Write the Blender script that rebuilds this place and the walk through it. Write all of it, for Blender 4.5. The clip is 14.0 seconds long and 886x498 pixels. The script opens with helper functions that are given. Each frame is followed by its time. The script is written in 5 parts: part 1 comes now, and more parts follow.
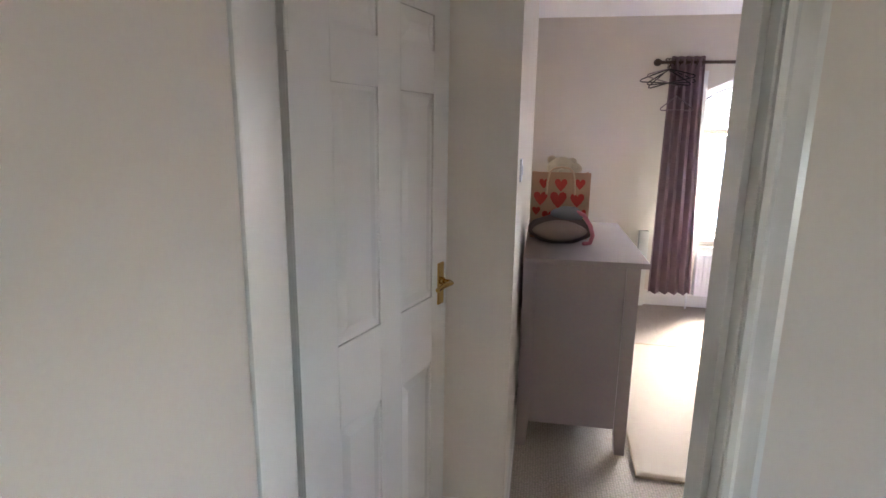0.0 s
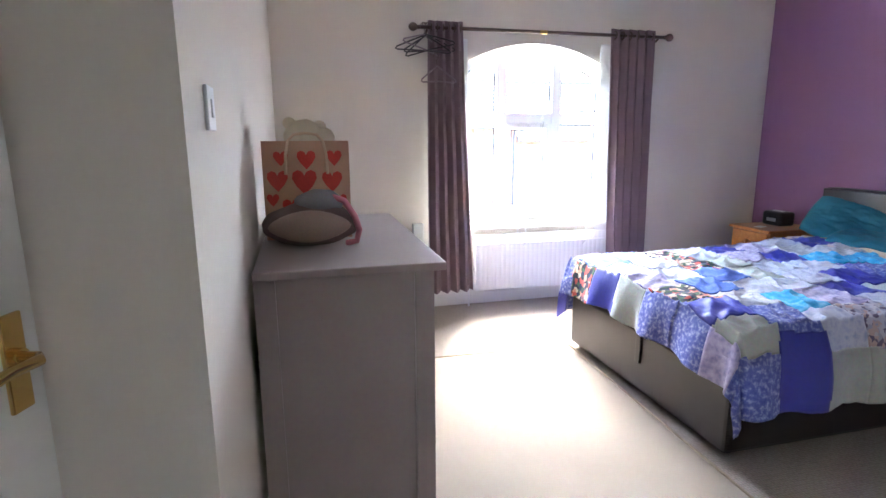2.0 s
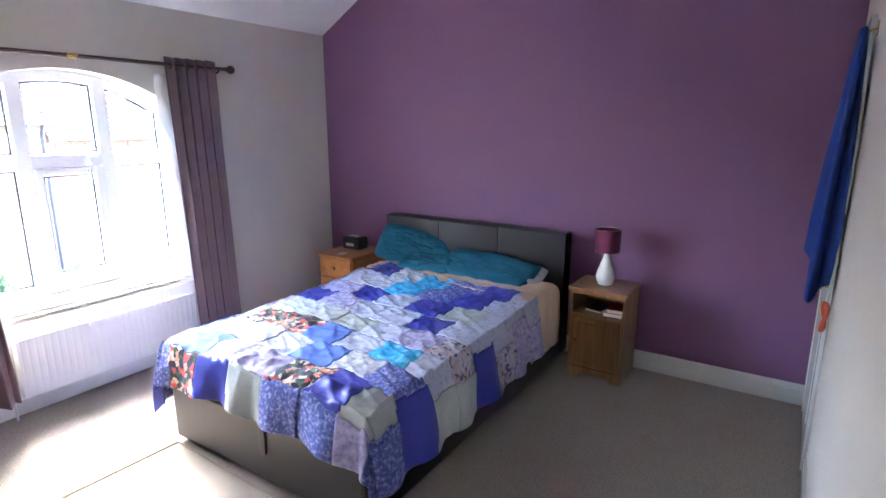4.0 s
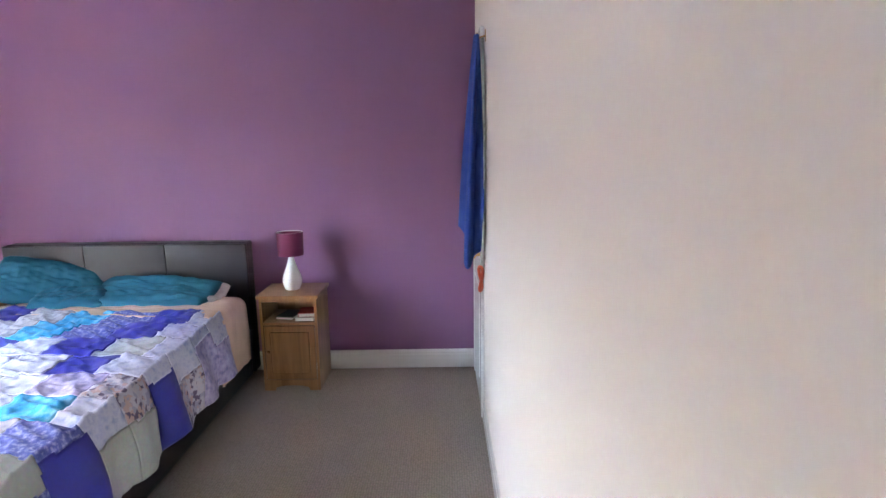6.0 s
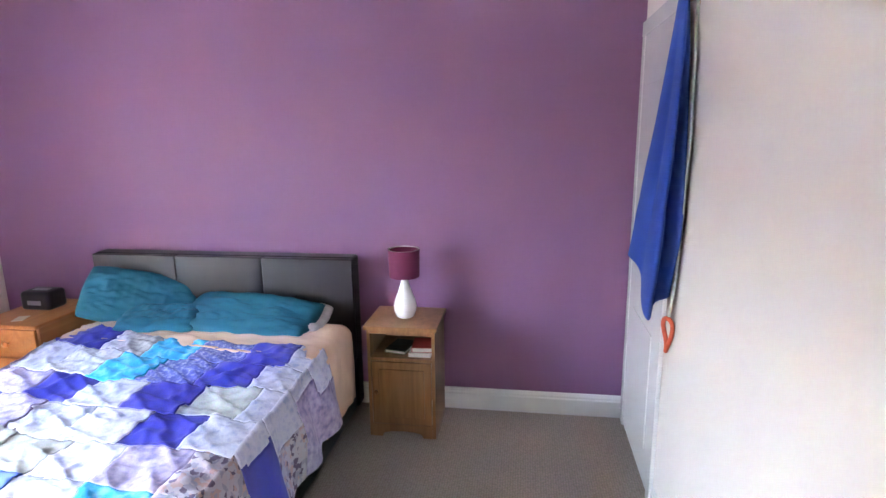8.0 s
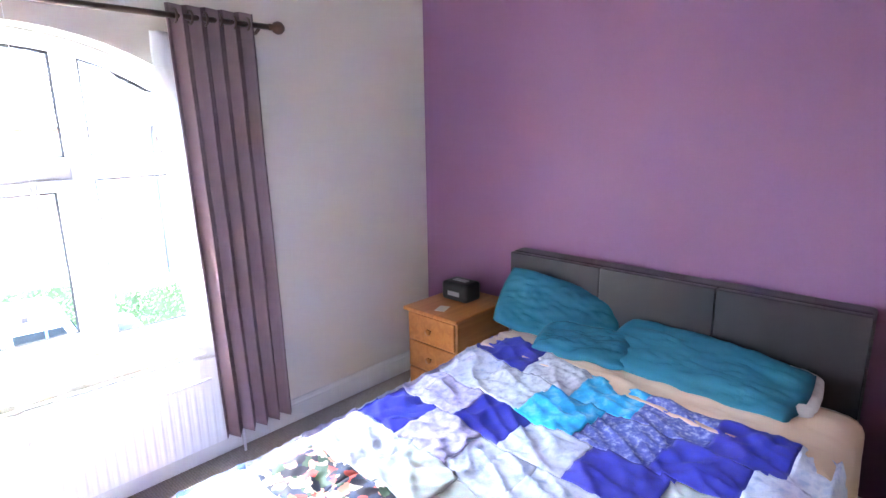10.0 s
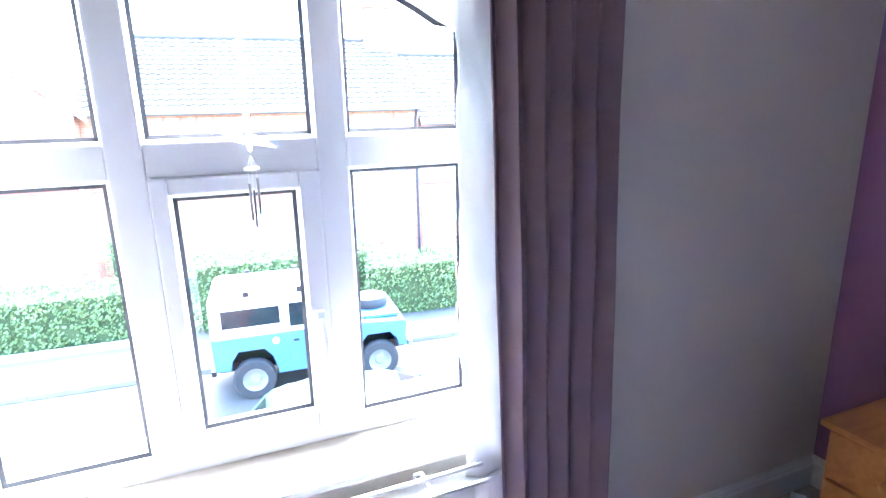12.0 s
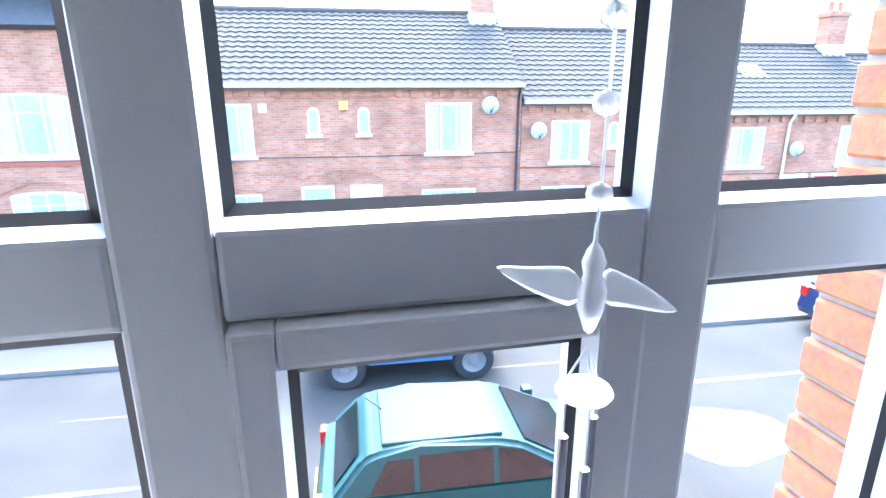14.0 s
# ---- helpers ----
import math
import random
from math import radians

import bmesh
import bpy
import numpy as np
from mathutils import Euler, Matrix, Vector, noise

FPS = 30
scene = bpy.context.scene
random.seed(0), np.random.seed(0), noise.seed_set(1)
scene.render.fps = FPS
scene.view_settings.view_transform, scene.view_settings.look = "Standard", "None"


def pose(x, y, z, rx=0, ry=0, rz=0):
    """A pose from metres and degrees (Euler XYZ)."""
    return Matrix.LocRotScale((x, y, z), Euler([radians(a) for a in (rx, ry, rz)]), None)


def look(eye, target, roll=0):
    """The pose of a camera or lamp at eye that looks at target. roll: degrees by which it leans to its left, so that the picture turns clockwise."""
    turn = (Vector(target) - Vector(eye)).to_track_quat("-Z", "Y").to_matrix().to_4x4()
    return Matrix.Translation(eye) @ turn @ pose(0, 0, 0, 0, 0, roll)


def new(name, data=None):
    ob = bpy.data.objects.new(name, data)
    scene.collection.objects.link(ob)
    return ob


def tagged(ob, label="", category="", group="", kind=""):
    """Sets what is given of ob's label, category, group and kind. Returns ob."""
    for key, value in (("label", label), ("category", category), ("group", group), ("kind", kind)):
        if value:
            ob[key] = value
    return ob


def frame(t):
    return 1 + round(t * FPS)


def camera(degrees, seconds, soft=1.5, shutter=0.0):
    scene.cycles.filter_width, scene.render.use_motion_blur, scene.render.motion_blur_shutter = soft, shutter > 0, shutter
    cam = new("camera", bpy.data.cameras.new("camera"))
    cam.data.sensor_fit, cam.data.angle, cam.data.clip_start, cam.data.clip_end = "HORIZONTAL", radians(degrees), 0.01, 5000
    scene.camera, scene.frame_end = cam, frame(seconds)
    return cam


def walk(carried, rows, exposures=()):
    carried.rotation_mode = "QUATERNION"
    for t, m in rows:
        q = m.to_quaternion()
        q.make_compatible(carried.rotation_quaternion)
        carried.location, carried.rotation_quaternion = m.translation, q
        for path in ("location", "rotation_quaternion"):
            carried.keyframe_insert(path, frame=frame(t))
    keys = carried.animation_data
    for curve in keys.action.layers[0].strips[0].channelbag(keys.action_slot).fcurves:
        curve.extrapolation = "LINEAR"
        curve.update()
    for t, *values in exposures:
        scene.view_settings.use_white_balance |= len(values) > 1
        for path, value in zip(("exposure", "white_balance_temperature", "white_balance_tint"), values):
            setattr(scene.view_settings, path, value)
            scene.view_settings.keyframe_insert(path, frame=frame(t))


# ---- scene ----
cam = camera(77.7, 14.0)
PATH = [
    (0, (0.2, -1.119, 1.554), (-0.133, 0.806, 1.128), 0.8),
    (0.5, (0.222, -0.884, 1.518), (0.106, 1.069, 1.101), 0.4),
    (1, (0.209, -0.663, 1.392), (0.258, 1.294, 0.98), 0.3),
    (1.5, (0.196, -0.424, 1.362), (0.474, 1.514, 0.95), 0.2),
    (2, (0.3, -0.178, 1.348), (0.782, 1.732, 0.946), -0.3),
    (2.5, (0.403, 0.078, 1.535), (1.1, 1.904, 1.108), -0.3),
    (3, (0.453, 0.196, 1.593), (1.392, 1.911, 1.172), -0.3),
    (3.5, (0.497, 0.251, 1.635), (1.772, 1.73, 1.205), -0.2),
    (4, (0.444, 0.189, 1.728), (2.078, 1.252, 1.28), -0.1),
    (4.2, (0.425, 0.17, 1.735), (2.167, 1.045, 1.292), 0.0),
    (6.5, (0.618, 0.235, 1.502), (2.589, 0.21, 1.165), -1.0),
    (7, (0.864, 0.24, 1.542), (2.832, 0.245, 1.186), -1.2),
    (7.5, (1.073, 0.364, 1.602), (3.032, 0.436, 1.204), -1.1),
    (8, (1.235, 0.591, 1.655), (3.169, 0.881, 1.234), -0.7),
    (8.5, (1.353, 0.791, 1.647), (3.203, 1.428, 1.233), -0.3),
    (9, (1.501, 0.996, 1.678), (3.223, 1.91, 1.229), -0.2),
    (9.2, (1.55, 1.069, 1.691), (3.203, 2.099, 1.237), -0.3),
    (11.3, (1.989, 2.16, 1.61), (3.007, 3.815, 1.136), -1.2),
    (11.5, (2.048, 2.314, 1.607), (2.966, 4.022, 1.121), -1.2),
    (12, (2.075, 2.678, 1.593), (2.804, 4.476, 1.106), -1.3),
    (12.5, (2.066, 2.966, 1.587), (2.695, 4.796, 1.082), -1.0),
    (13, (2.042, 3.258, 1.579), (2.62, 5.105, 1.075), -0.8),
    (13.5, (2.007, 3.482, 1.596), (2.523, 5.345, 1.082), -0.7),
    (14, (2.004, 3.674, 1.647), (2.444, 5.543, 1.087), -0.1),
]
EXPOSURES = [(0, 6.38, 6800, 12), (0.5, 6.48, 6800, 12), (1, 6.58, 6700, 11), (1.5, 6.55, 6400, 10), (2, 6.35, 6100, 9), (3, 6.15, 5900, 9), (4, 6.2, 5900, 10), (6.5, 7.0, 6400, 12), (7.5, 7.05, 6300, 12), (8.5, 7.45, 6200, 12), (9, 7.45, 6200, 12),
             (11.3, 6.15, 5800, 9), (12, 5.75, 5600, 8), (12.5, 5.3, 5500, 7), (13, 4.85, 5500, 6), (13.5, 4.45, 5500, 6), (14, 4.1, 5500, 7)]
walk(cam, [(t, look(e, g, r)) for t, e, g, r in PATH], EXPOSURES)

# ---- world and sun: overcast daylight ----
world = bpy.data.worlds.new("world")
scene.world = world
world.use_nodes = True
wn = world.node_tree.nodes
sky = wn.new("ShaderNodeTexSky")
sky.sky_type, sky.sun_disc = "NISHITA", False
sky.sun_elevation, sky.sun_rotation = radians(52), radians(20)
sky.air_density, sky.dust_density, sky.ozone_density = 1.0, 3.0, 2.0
wn["Background"].inputs["Strength"].default_value = 0.15
world.node_tree.links.new(sky.outputs["Color"], wn["Background"].inputs["Color"])
sun = new("sun", bpy.data.lights.new("sun", "SUN"))
sun.data.energy, sun.data.angle, sun.data.color = 0.12, radians(35), (1.0, 0.97, 0.92)
sun.matrix_world = look((5.1, 14.4, 11.5), (2, 6, 0))

# ---- materials ----
def mat(name, col, rough=0.6, metal=0.0, var=0.08, scale=3.0, bump=0.05, bscale=150.0, tint=None, mixscale=None, depth=0.002, coat=0.0, trans=0.0):
    m = bpy.data.materials.new(name)
    m.use_nodes = True
    nt, b = m.node_tree, m.node_tree.nodes["Principled BSDF"]
    tc = nt.nodes.new("ShaderNodeTexCoord")
    n1, n2 = nt.nodes.new("ShaderNodeTexNoise"), nt.nodes.new("ShaderNodeTexNoise")
    n1.inputs["Scale"].default_value, n1.inputs["Detail"].default_value = scale, 5
    n2.inputs["Scale"].default_value, n2.inputs["Detail"].default_value = bscale, 3
    for n in (n1, n2):
        nt.links.new(tc.outputs["Object"], n.inputs["Vector"])
    mix = nt.nodes.new("ShaderNodeMix")
    mix.data_type = "RGBA"
    dark = tuple(c * (1 - var) for c in col)
    light = tint or tuple(min(1, c * (1 + var)) for c in col)
    mix.inputs["A"].default_value, mix.inputs["B"].default_value = (*dark, 1), (*light, 1)
    nt.links.new(n1.outputs["Fac"], mix.inputs["Factor"])
    fine = nt.nodes.new("ShaderNodeMix")
    fine.data_type, fine.blend_type = "RGBA", "OVERLAY"
    fine.inputs["Factor"].default_value = min(1.0, var * 1.5)
    nt.links.new(mix.outputs["Result"], fine.inputs["A"])
    nt.links.new(n2.outputs["Color"], fine.inputs["B"])
    nt.links.new(mix.outputs["Result"] if var < 0.03 else fine.outputs["Result"], b.inputs["Base Color"])
    b.inputs["Roughness"].default_value, b.inputs["Metallic"].default_value = rough, metal
    b.inputs["Coat Weight"].default_value = coat
    b.inputs["Transmission Weight"].default_value = trans
    if bump:
        bp = nt.nodes.new("ShaderNodeBump")
        bp.inputs["Strength"].default_value, bp.inputs["Distance"].default_value = bump, depth
        nt.links.new(n2.outputs["Fac"], bp.inputs["Height"])
        nt.links.new(bp.outputs["Normal"], b.inputs["Normal"])
    return m


def pattern(name, cols, scale, rough=0.85, kind="voronoi", bump=0.15):
    """A printed cloth: cells or blotches of several colours."""
    m = bpy.data.materials.new(name)
    m.use_nodes = True
    nt, b = m.node_tree, m.node_tree.nodes["Principled BSDF"]
    tc = nt.nodes.new("ShaderNodeTexCoord")
    ramp = nt.nodes.new("ShaderNodeValToRGB")
    ramp.color_ramp.interpolation = "CONSTANT" if kind == "voronoi" else "LINEAR"
    while len(ramp.color_ramp.elements) < len(cols):
        ramp.color_ramp.elements.new(0.5)
    for k, c in enumerate(cols):
        e = ramp.color_ramp.elements[k]
        e.position = (k / len(cols)) if kind == "voronoi" else 0.3 + 0.4 * k / max(1, len(cols) - 1)
        e.color = (*c, 1)
    warp = nt.nodes.new("ShaderNodeTexNoise")
    warp.inputs["Scale"].default_value, warp.inputs["Detail"].default_value = scale, 4
    nt.links.new(tc.outputs["Object"], warp.inputs["Vector"])
    if kind == "voronoi":
        v = nt.nodes.new("ShaderNodeTexVoronoi")
        v.inputs["Scale"].default_value = scale
        add = nt.nodes.new("ShaderNodeVectorMath")
        add.operation = "MULTIPLY_ADD"
        add.inputs[1].default_value = (0.03, 0.03, 0.03)
        nt.links.new(warp.outputs["Color"], add.inputs[0])
        nt.links.new(tc.outputs["Object"], add.inputs[2])
        nt.links.new(add.outputs["Vector"], v.inputs["Vector"])
        sep = nt.nodes.new("ShaderNodeSeparateColor")
        nt.links.new(v.outputs["Color"], sep.inputs["Color"])
        nt.links.new(sep.outputs[0], ramp.inputs["Fac"])
    else:
        nt.links.new(warp.outputs["Fac"], ramp.inputs["Fac"])
    nt.links.new(ramp.outputs["Color"], b.inputs["Base Color"])
    b.inputs["Roughness"].default_value = rough
    b.inputs["Sheen Weight"].default_value = 0.1
    fine = nt.nodes.new("ShaderNodeTexNoise")
    fine.inputs["Scale"].default_value = 90
    nt.links.new(tc.outputs["Object"], fine.inputs["Vector"])
    bp = nt.nodes.new("ShaderNodeBump")
    bp.inputs["Strength"].default_value, bp.inputs["Distance"].default_value = bump, 0.004
    nt.links.new(fine.outputs["Fac"], bp.inputs["Height"])
    nt.links.new(bp.outputs["Normal"], b.inputs["Normal"])
    return m


def woven(name, col, pitch, rough=0.95, strength=0.6, var=0.12):
    """Loop-pile carpet: rows of small bumps, with shade painted between them."""
    m = mat(name, col, rough, var=var, scale=1.6, bump=0)
    nt, b = m.node_tree, m.node_tree.nodes["Principled BSDF"]
    tc = nt.nodes.new("ShaderNodeTexCoord")
    v = nt.nodes.new("ShaderNodeTexVoronoi")
    v.inputs["Scale"].default_value, v.inputs["Randomness"].default_value = 1 / pitch, 0.35
    nt.links.new(tc.outputs["Object"], v.inputs["Vector"])
    bp = nt.nodes.new("ShaderNodeBump")
    bp.invert = True
    bp.inputs["Strength"].default_value, bp.inputs["Distance"].default_value = strength, pitch * 0.4
    nt.links.new(v.outputs["Distance"], bp.inputs["Height"])
    nt.links.new(bp.outputs["Normal"], b.inputs["Normal"])
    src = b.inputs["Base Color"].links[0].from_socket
    # shade in the hollows between loops, multiplied into the base colour
    gap_shade = nt.nodes.new("ShaderNodeMix")
    gap_shade.data_type, gap_shade.blend_type = "RGBA", "MULTIPLY"
    nt.links.new(v.outputs["Distance"], gap_shade.inputs["Factor"])
    nt.links.new(src, gap_shade.inputs["A"])
    gap_shade.inputs["B"].default_value = (0.45, 0.42, 0.4, 1)
    nt.links.new(gap_shade.outputs["Result"], b.inputs["Base Color"])
    return m


def timber(name, col, dark, rough=0.4, scale=6.0, axis=2, coat=0.1):
    m = bpy.data.materials.new(name)
    m.use_nodes = True
    nt, b = m.node_tree, m.node_tree.nodes["Principled BSDF"]
    tc, mp = nt.nodes.new("ShaderNodeTexCoord"), nt.nodes.new("ShaderNodeMapping")
    s = [scale * 3] * 3
    s[axis] = scale * 0.25
    mp.inputs["Scale"].default_value = s
    n = nt.nodes.new("ShaderNodeTexNoise")
    n.inputs["Scale"].default_value, n.inputs["Detail"].default_value, n.inputs["Distortion"].default_value = 1.6, 8, 1.2
    ramp = nt.nodes.new("ShaderNodeValToRGB")
    ramp.color_ramp.elements[0].position, ramp.color_ramp.elements[1].position = 0.3, 0.7
    ramp.color_ramp.elements[0].color, ramp.color_ramp.elements[1].color = (*dark, 1), (*col, 1)
    nt.links.new(tc.outputs["Object"], mp.inputs["Vector"])
    nt.links.new(mp.outputs["Vector"], n.inputs["Vector"])
    nt.links.new(n.outputs["Fac"], ramp.inputs["Fac"])
    nt.links.new(ramp.outputs["Color"], b.inputs["Base Color"])
    b.inputs["Roughness"].default_value, b.inputs["Coat Weight"].default_value = rough, coat
    bp = nt.nodes.new("ShaderNodeBump")
    bp.inputs["Strength"].default_value, bp.inputs["Distance"].default_value = 0.08, 0.002
    nt.links.new(n.outputs["Fac"], bp.inputs["Height"])
    nt.links.new(bp.outputs["Normal"], b.inputs["Normal"])
    return m


M_WALL = mat("cream_emulsion", (0.66, 0.605, 0.53), 0.75, var=0.04, scale=1.2, bump=0.12, bscale=90)
M_PURPLE = mat("purple_emulsion", (0.25, 0.112, 0.222), 0.62, var=0.05, scale=1.0, bump=0.15, bscale=110)
M_CEIL = mat("white_emulsion", (0.84, 0.84, 0.85), 0.8, var=0.03, scale=1.5, bump=0.1)
M_GLOSS = mat("gloss_white_paint", (0.72, 0.71, 0.66), 0.22, var=0.03, scale=2, bump=0.03, bscale=40)
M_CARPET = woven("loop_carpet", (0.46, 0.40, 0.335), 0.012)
M_RUG = mat("cut_pile_rug", (0.43, 0.365, 0.285), 0.95, var=0.10, scale=2.2, bump=0.5, bscale=320, depth=0.004)
M_RUGEDGE = mat("rug_binding", (0.33, 0.26, 0.18), 0.9, var=0.1, scale=9, bump=0.4, bscale=200)
M_TAUPE = mat("taupe_stained_wood", (0.275, 0.222, 0.212), 0.38, var=0.07, scale=4, bump=0.06, bscale=60)
M_CURTAIN = mat("aubergine_curtain", (0.205, 0.137, 0.152), 0.85, var=0.14, scale=5, bump=0.35, bscale=260)
M_LINING = mat("curtain_lining", (0.72, 0.72, 0.70), 0.85, var=0.04, scale=6, bump=0.2, bscale=200)
nt = M_LINING.node_tree
thin, both = nt.nodes.new("ShaderNodeBsdfTranslucent"), nt.nodes.new("ShaderNodeMixShader")
thin.inputs["Color"].default_value = (0.80, 0.80, 0.78, 1)
both.inputs["Fac"].default_value = 0.22
nt.links.new(nt.nodes["Principled BSDF"].outputs["BSDF"], both.inputs[1])
nt.links.new(thin.outputs["BSDF"], both.inputs[2])
nt.links.new(both.outputs["Shader"], nt.nodes["Material Output"].inputs["Surface"])
M_ROD = mat("bronze_brown_pole", (0.085, 0.05, 0.036), 0.38, metal=0.3, var=0.12, scale=10)
M_UPVC = mat("white_upvc", (0.74, 0.75, 0.78), 0.32, var=0.02, scale=3, bump=0.02)
M_SEAL = mat("black_rubber_gasket", (0.015, 0.016, 0.02), 0.6, var=0.1)
M_SILL = mat("sill_white_gloss", (0.72, 0.71, 0.68), 0.25, var=0.04, scale=4)
M_RAD = mat("radiator_enamel", (0.75, 0.75, 0.74), 0.3, var=0.03, scale=5)
M_LEATHER = mat("dark_brown_leatherette", (0.022, 0.017, 0.018), 0.36, var=0.15, scale=6, bump=0.25, bscale=240)
M_WALNUT = timber("mid_brown_oak", (0.37, 0.185, 0.075), (0.25, 0.115, 0.045), 0.28, 5)
M_PINE = timber("orange_lacquered_pine", (0.60, 0.25, 0.07), (0.46, 0.165, 0.04), 0.28, 4, axis=0, coat=0.3)
M_BRASS = mat("polished_brass", (0.66, 0.44, 0.16), 0.22, metal=1.0, var=0.08, scale=20, bump=0.02)
M_TEAL = mat("teal_cotton", (0.010, 0.135, 0.195), 0.8, var=0.15, scale=7, bump=0.25, bscale=300)
M_PEACH = mat("peach_cotton_sheet", (0.66, 0.47, 0.33), 0.85, var=0.06, scale=6, bump=0.2, bscale=300)
M_WHITE = mat("white_cotton", (0.72, 0.70, 0.67), 0.85, var=0.05, scale=6, bump=0.2, bscale=300)
M_GLASS = bpy.data.materials.new("window_glass")
M_GLASS.use_nodes = True
_b = M_GLASS.node_tree.nodes["Principled BSDF"]
_b.inputs["Transmission Weight"].default_value, _b.inputs["Roughness"].default_value, _b.inputs["IOR"].default_value = 1.0, 0.0, 1.02
_b.inputs["Base Color"].default_value = (0.97, 0.99, 0.985, 1)


# ---- helpers for meshes ----
def part(name, bm, material, parent=None, label="", smooth=False):
    me = bpy.data.meshes.new(name)
    bmesh.ops.recalc_face_normals(bm, faces=bm.faces)
    bm.to_mesh(me)
    bm.free()
    if smooth:
        me.shade_smooth()
        if smooth is not True:
            me.set_sharp_from_angle(angle=radians(smooth))
    for m in material if isinstance(material, (list, tuple)) else (material,):
        me.materials.append(m)
    ob = new(name, me)
    ob.parent = parent
    return tagged(ob, label)


def thing(name, at, label, category, group="", turn=0.0):
    ob = new(name)
    ob.empty_display_size = 0.1
    ob.matrix_basis = pose(*at, 0, 0, turn)
    return tagged(ob, label, category, group)


def box(x0, x1, y0, y1, z0, z1, bevel=0.0, bm=None, seg=2):
    """A block between the given planes, with rounded edges."""
    own = bmesh.new()
    bmesh.ops.create_cube(own, size=1.0)
    for v in own.verts:
        v.co = Vector(((x0 + x1) / 2 + v.co.x * (x1 - x0), (y0 + y1) / 2 + v.co.y * (y1 - y0), (z0 + z1) / 2 + v.co.z * (z1 - z0)))
    if bevel:
        bmesh.ops.bevel(own, geom=own.edges[:], offset=bevel, segments=seg, profile=0.6, affect="EDGES")
    return join(bm, own)


def join(bm, own):
    if bm is None:
        return own
    tmp = bpy.data.meshes.new("tmp")
    own.to_mesh(tmp)
    own.free()
    bm.from_mesh(tmp)
    bpy.data.meshes.remove(tmp)
    return bm


def lathe(profile, n=24, bm=None, at=(0, 0, 0), axis="z", cap=True):
    """A turned shape from rows of (radius, height)."""
    own = bmesh.new()
    rings = []
    for r, h in profile:
        ring = []
        for k in range(n):
            a = 2 * math.pi * k / n
            p = (r * math.cos(a), r * math.sin(a), h)
            p = {"z": p, "x": (p[2], p[0], p[1]), "y": (p[0], p[2], p[1])}[axis]
            ring.append(own.verts.new(Vector(p) + Vector(at)))
        rings.append(ring)
    for a, b in zip(rings, rings[1:]):
        for k in range(n):
            own.faces.new((a[k], a[(k + 1) % n], b[(k + 1) % n], b[k]))
    if cap and profile[0][0] > 1e-4:
        own.faces.new(rings[0][::-1])
    if cap and profile[-1][0] > 1e-4:
        own.faces.new(rings[-1])
    return join(bm, own)


def tube(points, r, n=8, bm=None, closed=False):
    """A round bar along points."""
    own = bmesh.new()
    pts = [Vector(p) for p in points]
    rings, side = [], None
    for k, p in enumerate(pts):
        a = pts[k - 1] if (k or closed) else p
        b = pts[(k + 1) % len(pts)] if (k < len(pts) - 1 or closed) else p
        d = (b - a).normalized()
        if side is None:
            side = d.orthogonal().normalized()
        side = (side - d * side.dot(d)).normalized()
        up = d.cross(side)
        rings.append([own.verts.new(p + (side * math.cos(q) + up * math.sin(q)) * r) for q in (2 * math.pi * j / n for j in range(n))])
    for a, b in zip(rings, rings[1:] + (rings[:1] if closed else [])):
        for j in range(n):
            own.faces.new((a[j], a[(j + 1) % n], b[(j + 1) % n], b[j]))
    if not closed:
        own.faces.new(rings[0][::-1])
        own.faces.new(rings[-1])
    return join(bm, own)


def prism(outline, y0, y1, bm=None, plane="xz"):
    """An outline in the xz (or xy, yz) plane, pulled out from y0 to y1."""
    own = bmesh.new()
    put = {"xz": lambda a, b, c: (a, c, b), "xy": lambda a, b, c: (a, b, c), "yz": lambda a, b, c: (c, a, b)}[plane]
    lo = [own.verts.new(put(a, b, y0)) for a, b in outline]
    hi = [own.verts.new(put(a, b, y1)) for a, b in outline]
    own.faces.new(lo[::-1])
    own.faces.new(hi)
    for k in range(len(lo)):
        j = (k + 1) % len(lo)
        own.faces.new((lo[k], lo[j], hi[j], hi[k]))
    return join(bm, own)


def sheet(nu, nv, f, bm=None):
    """A grid of nu x nv cells over f(u, v)."""
    own = bmesh.new()
    g = [[own.verts.new(f(i / nu, j / nv)) for j in range(nv + 1)] for i in range(nu + 1)]
    for i in range(nu):
        for j in range(nv):
            own.faces.new((g[i][j], g[i + 1][j], g[i + 1][j + 1], g[i][j + 1]))
    return join(bm, own)


def structure(name, bm, material, label, smooth=False):
    return tagged(part(name, bm, material, None, label, smooth), kind="structure", category=name.split("_")[0])


# ---- plan ----
XL, XR, L = 0.125, 4.3, 4.0          # side walls and window wall
YB, ZC = 0.775, 3.05                 # corner of the entry recess; flat ceiling
WC, WH, WS, WR, WB = 2.12, 0.68, 1.83, 1.15, 0.66   # window: centre, half width, springing, radius, bottom


def arc(half, spring, radius, n=16):
    """The segmental head of the window from right to left."""
    zc = WS + 0.222 - WR
    a = math.asin(min(1, half / radius))
    return [(WC + radius * math.sin(q), zc + radius * math.cos(q)) for q in (a - 2 * a * k / n for k in range(n + 1))]


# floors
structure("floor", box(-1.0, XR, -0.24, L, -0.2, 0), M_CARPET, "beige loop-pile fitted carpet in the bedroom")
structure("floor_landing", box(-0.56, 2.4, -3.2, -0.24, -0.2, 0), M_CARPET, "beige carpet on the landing")
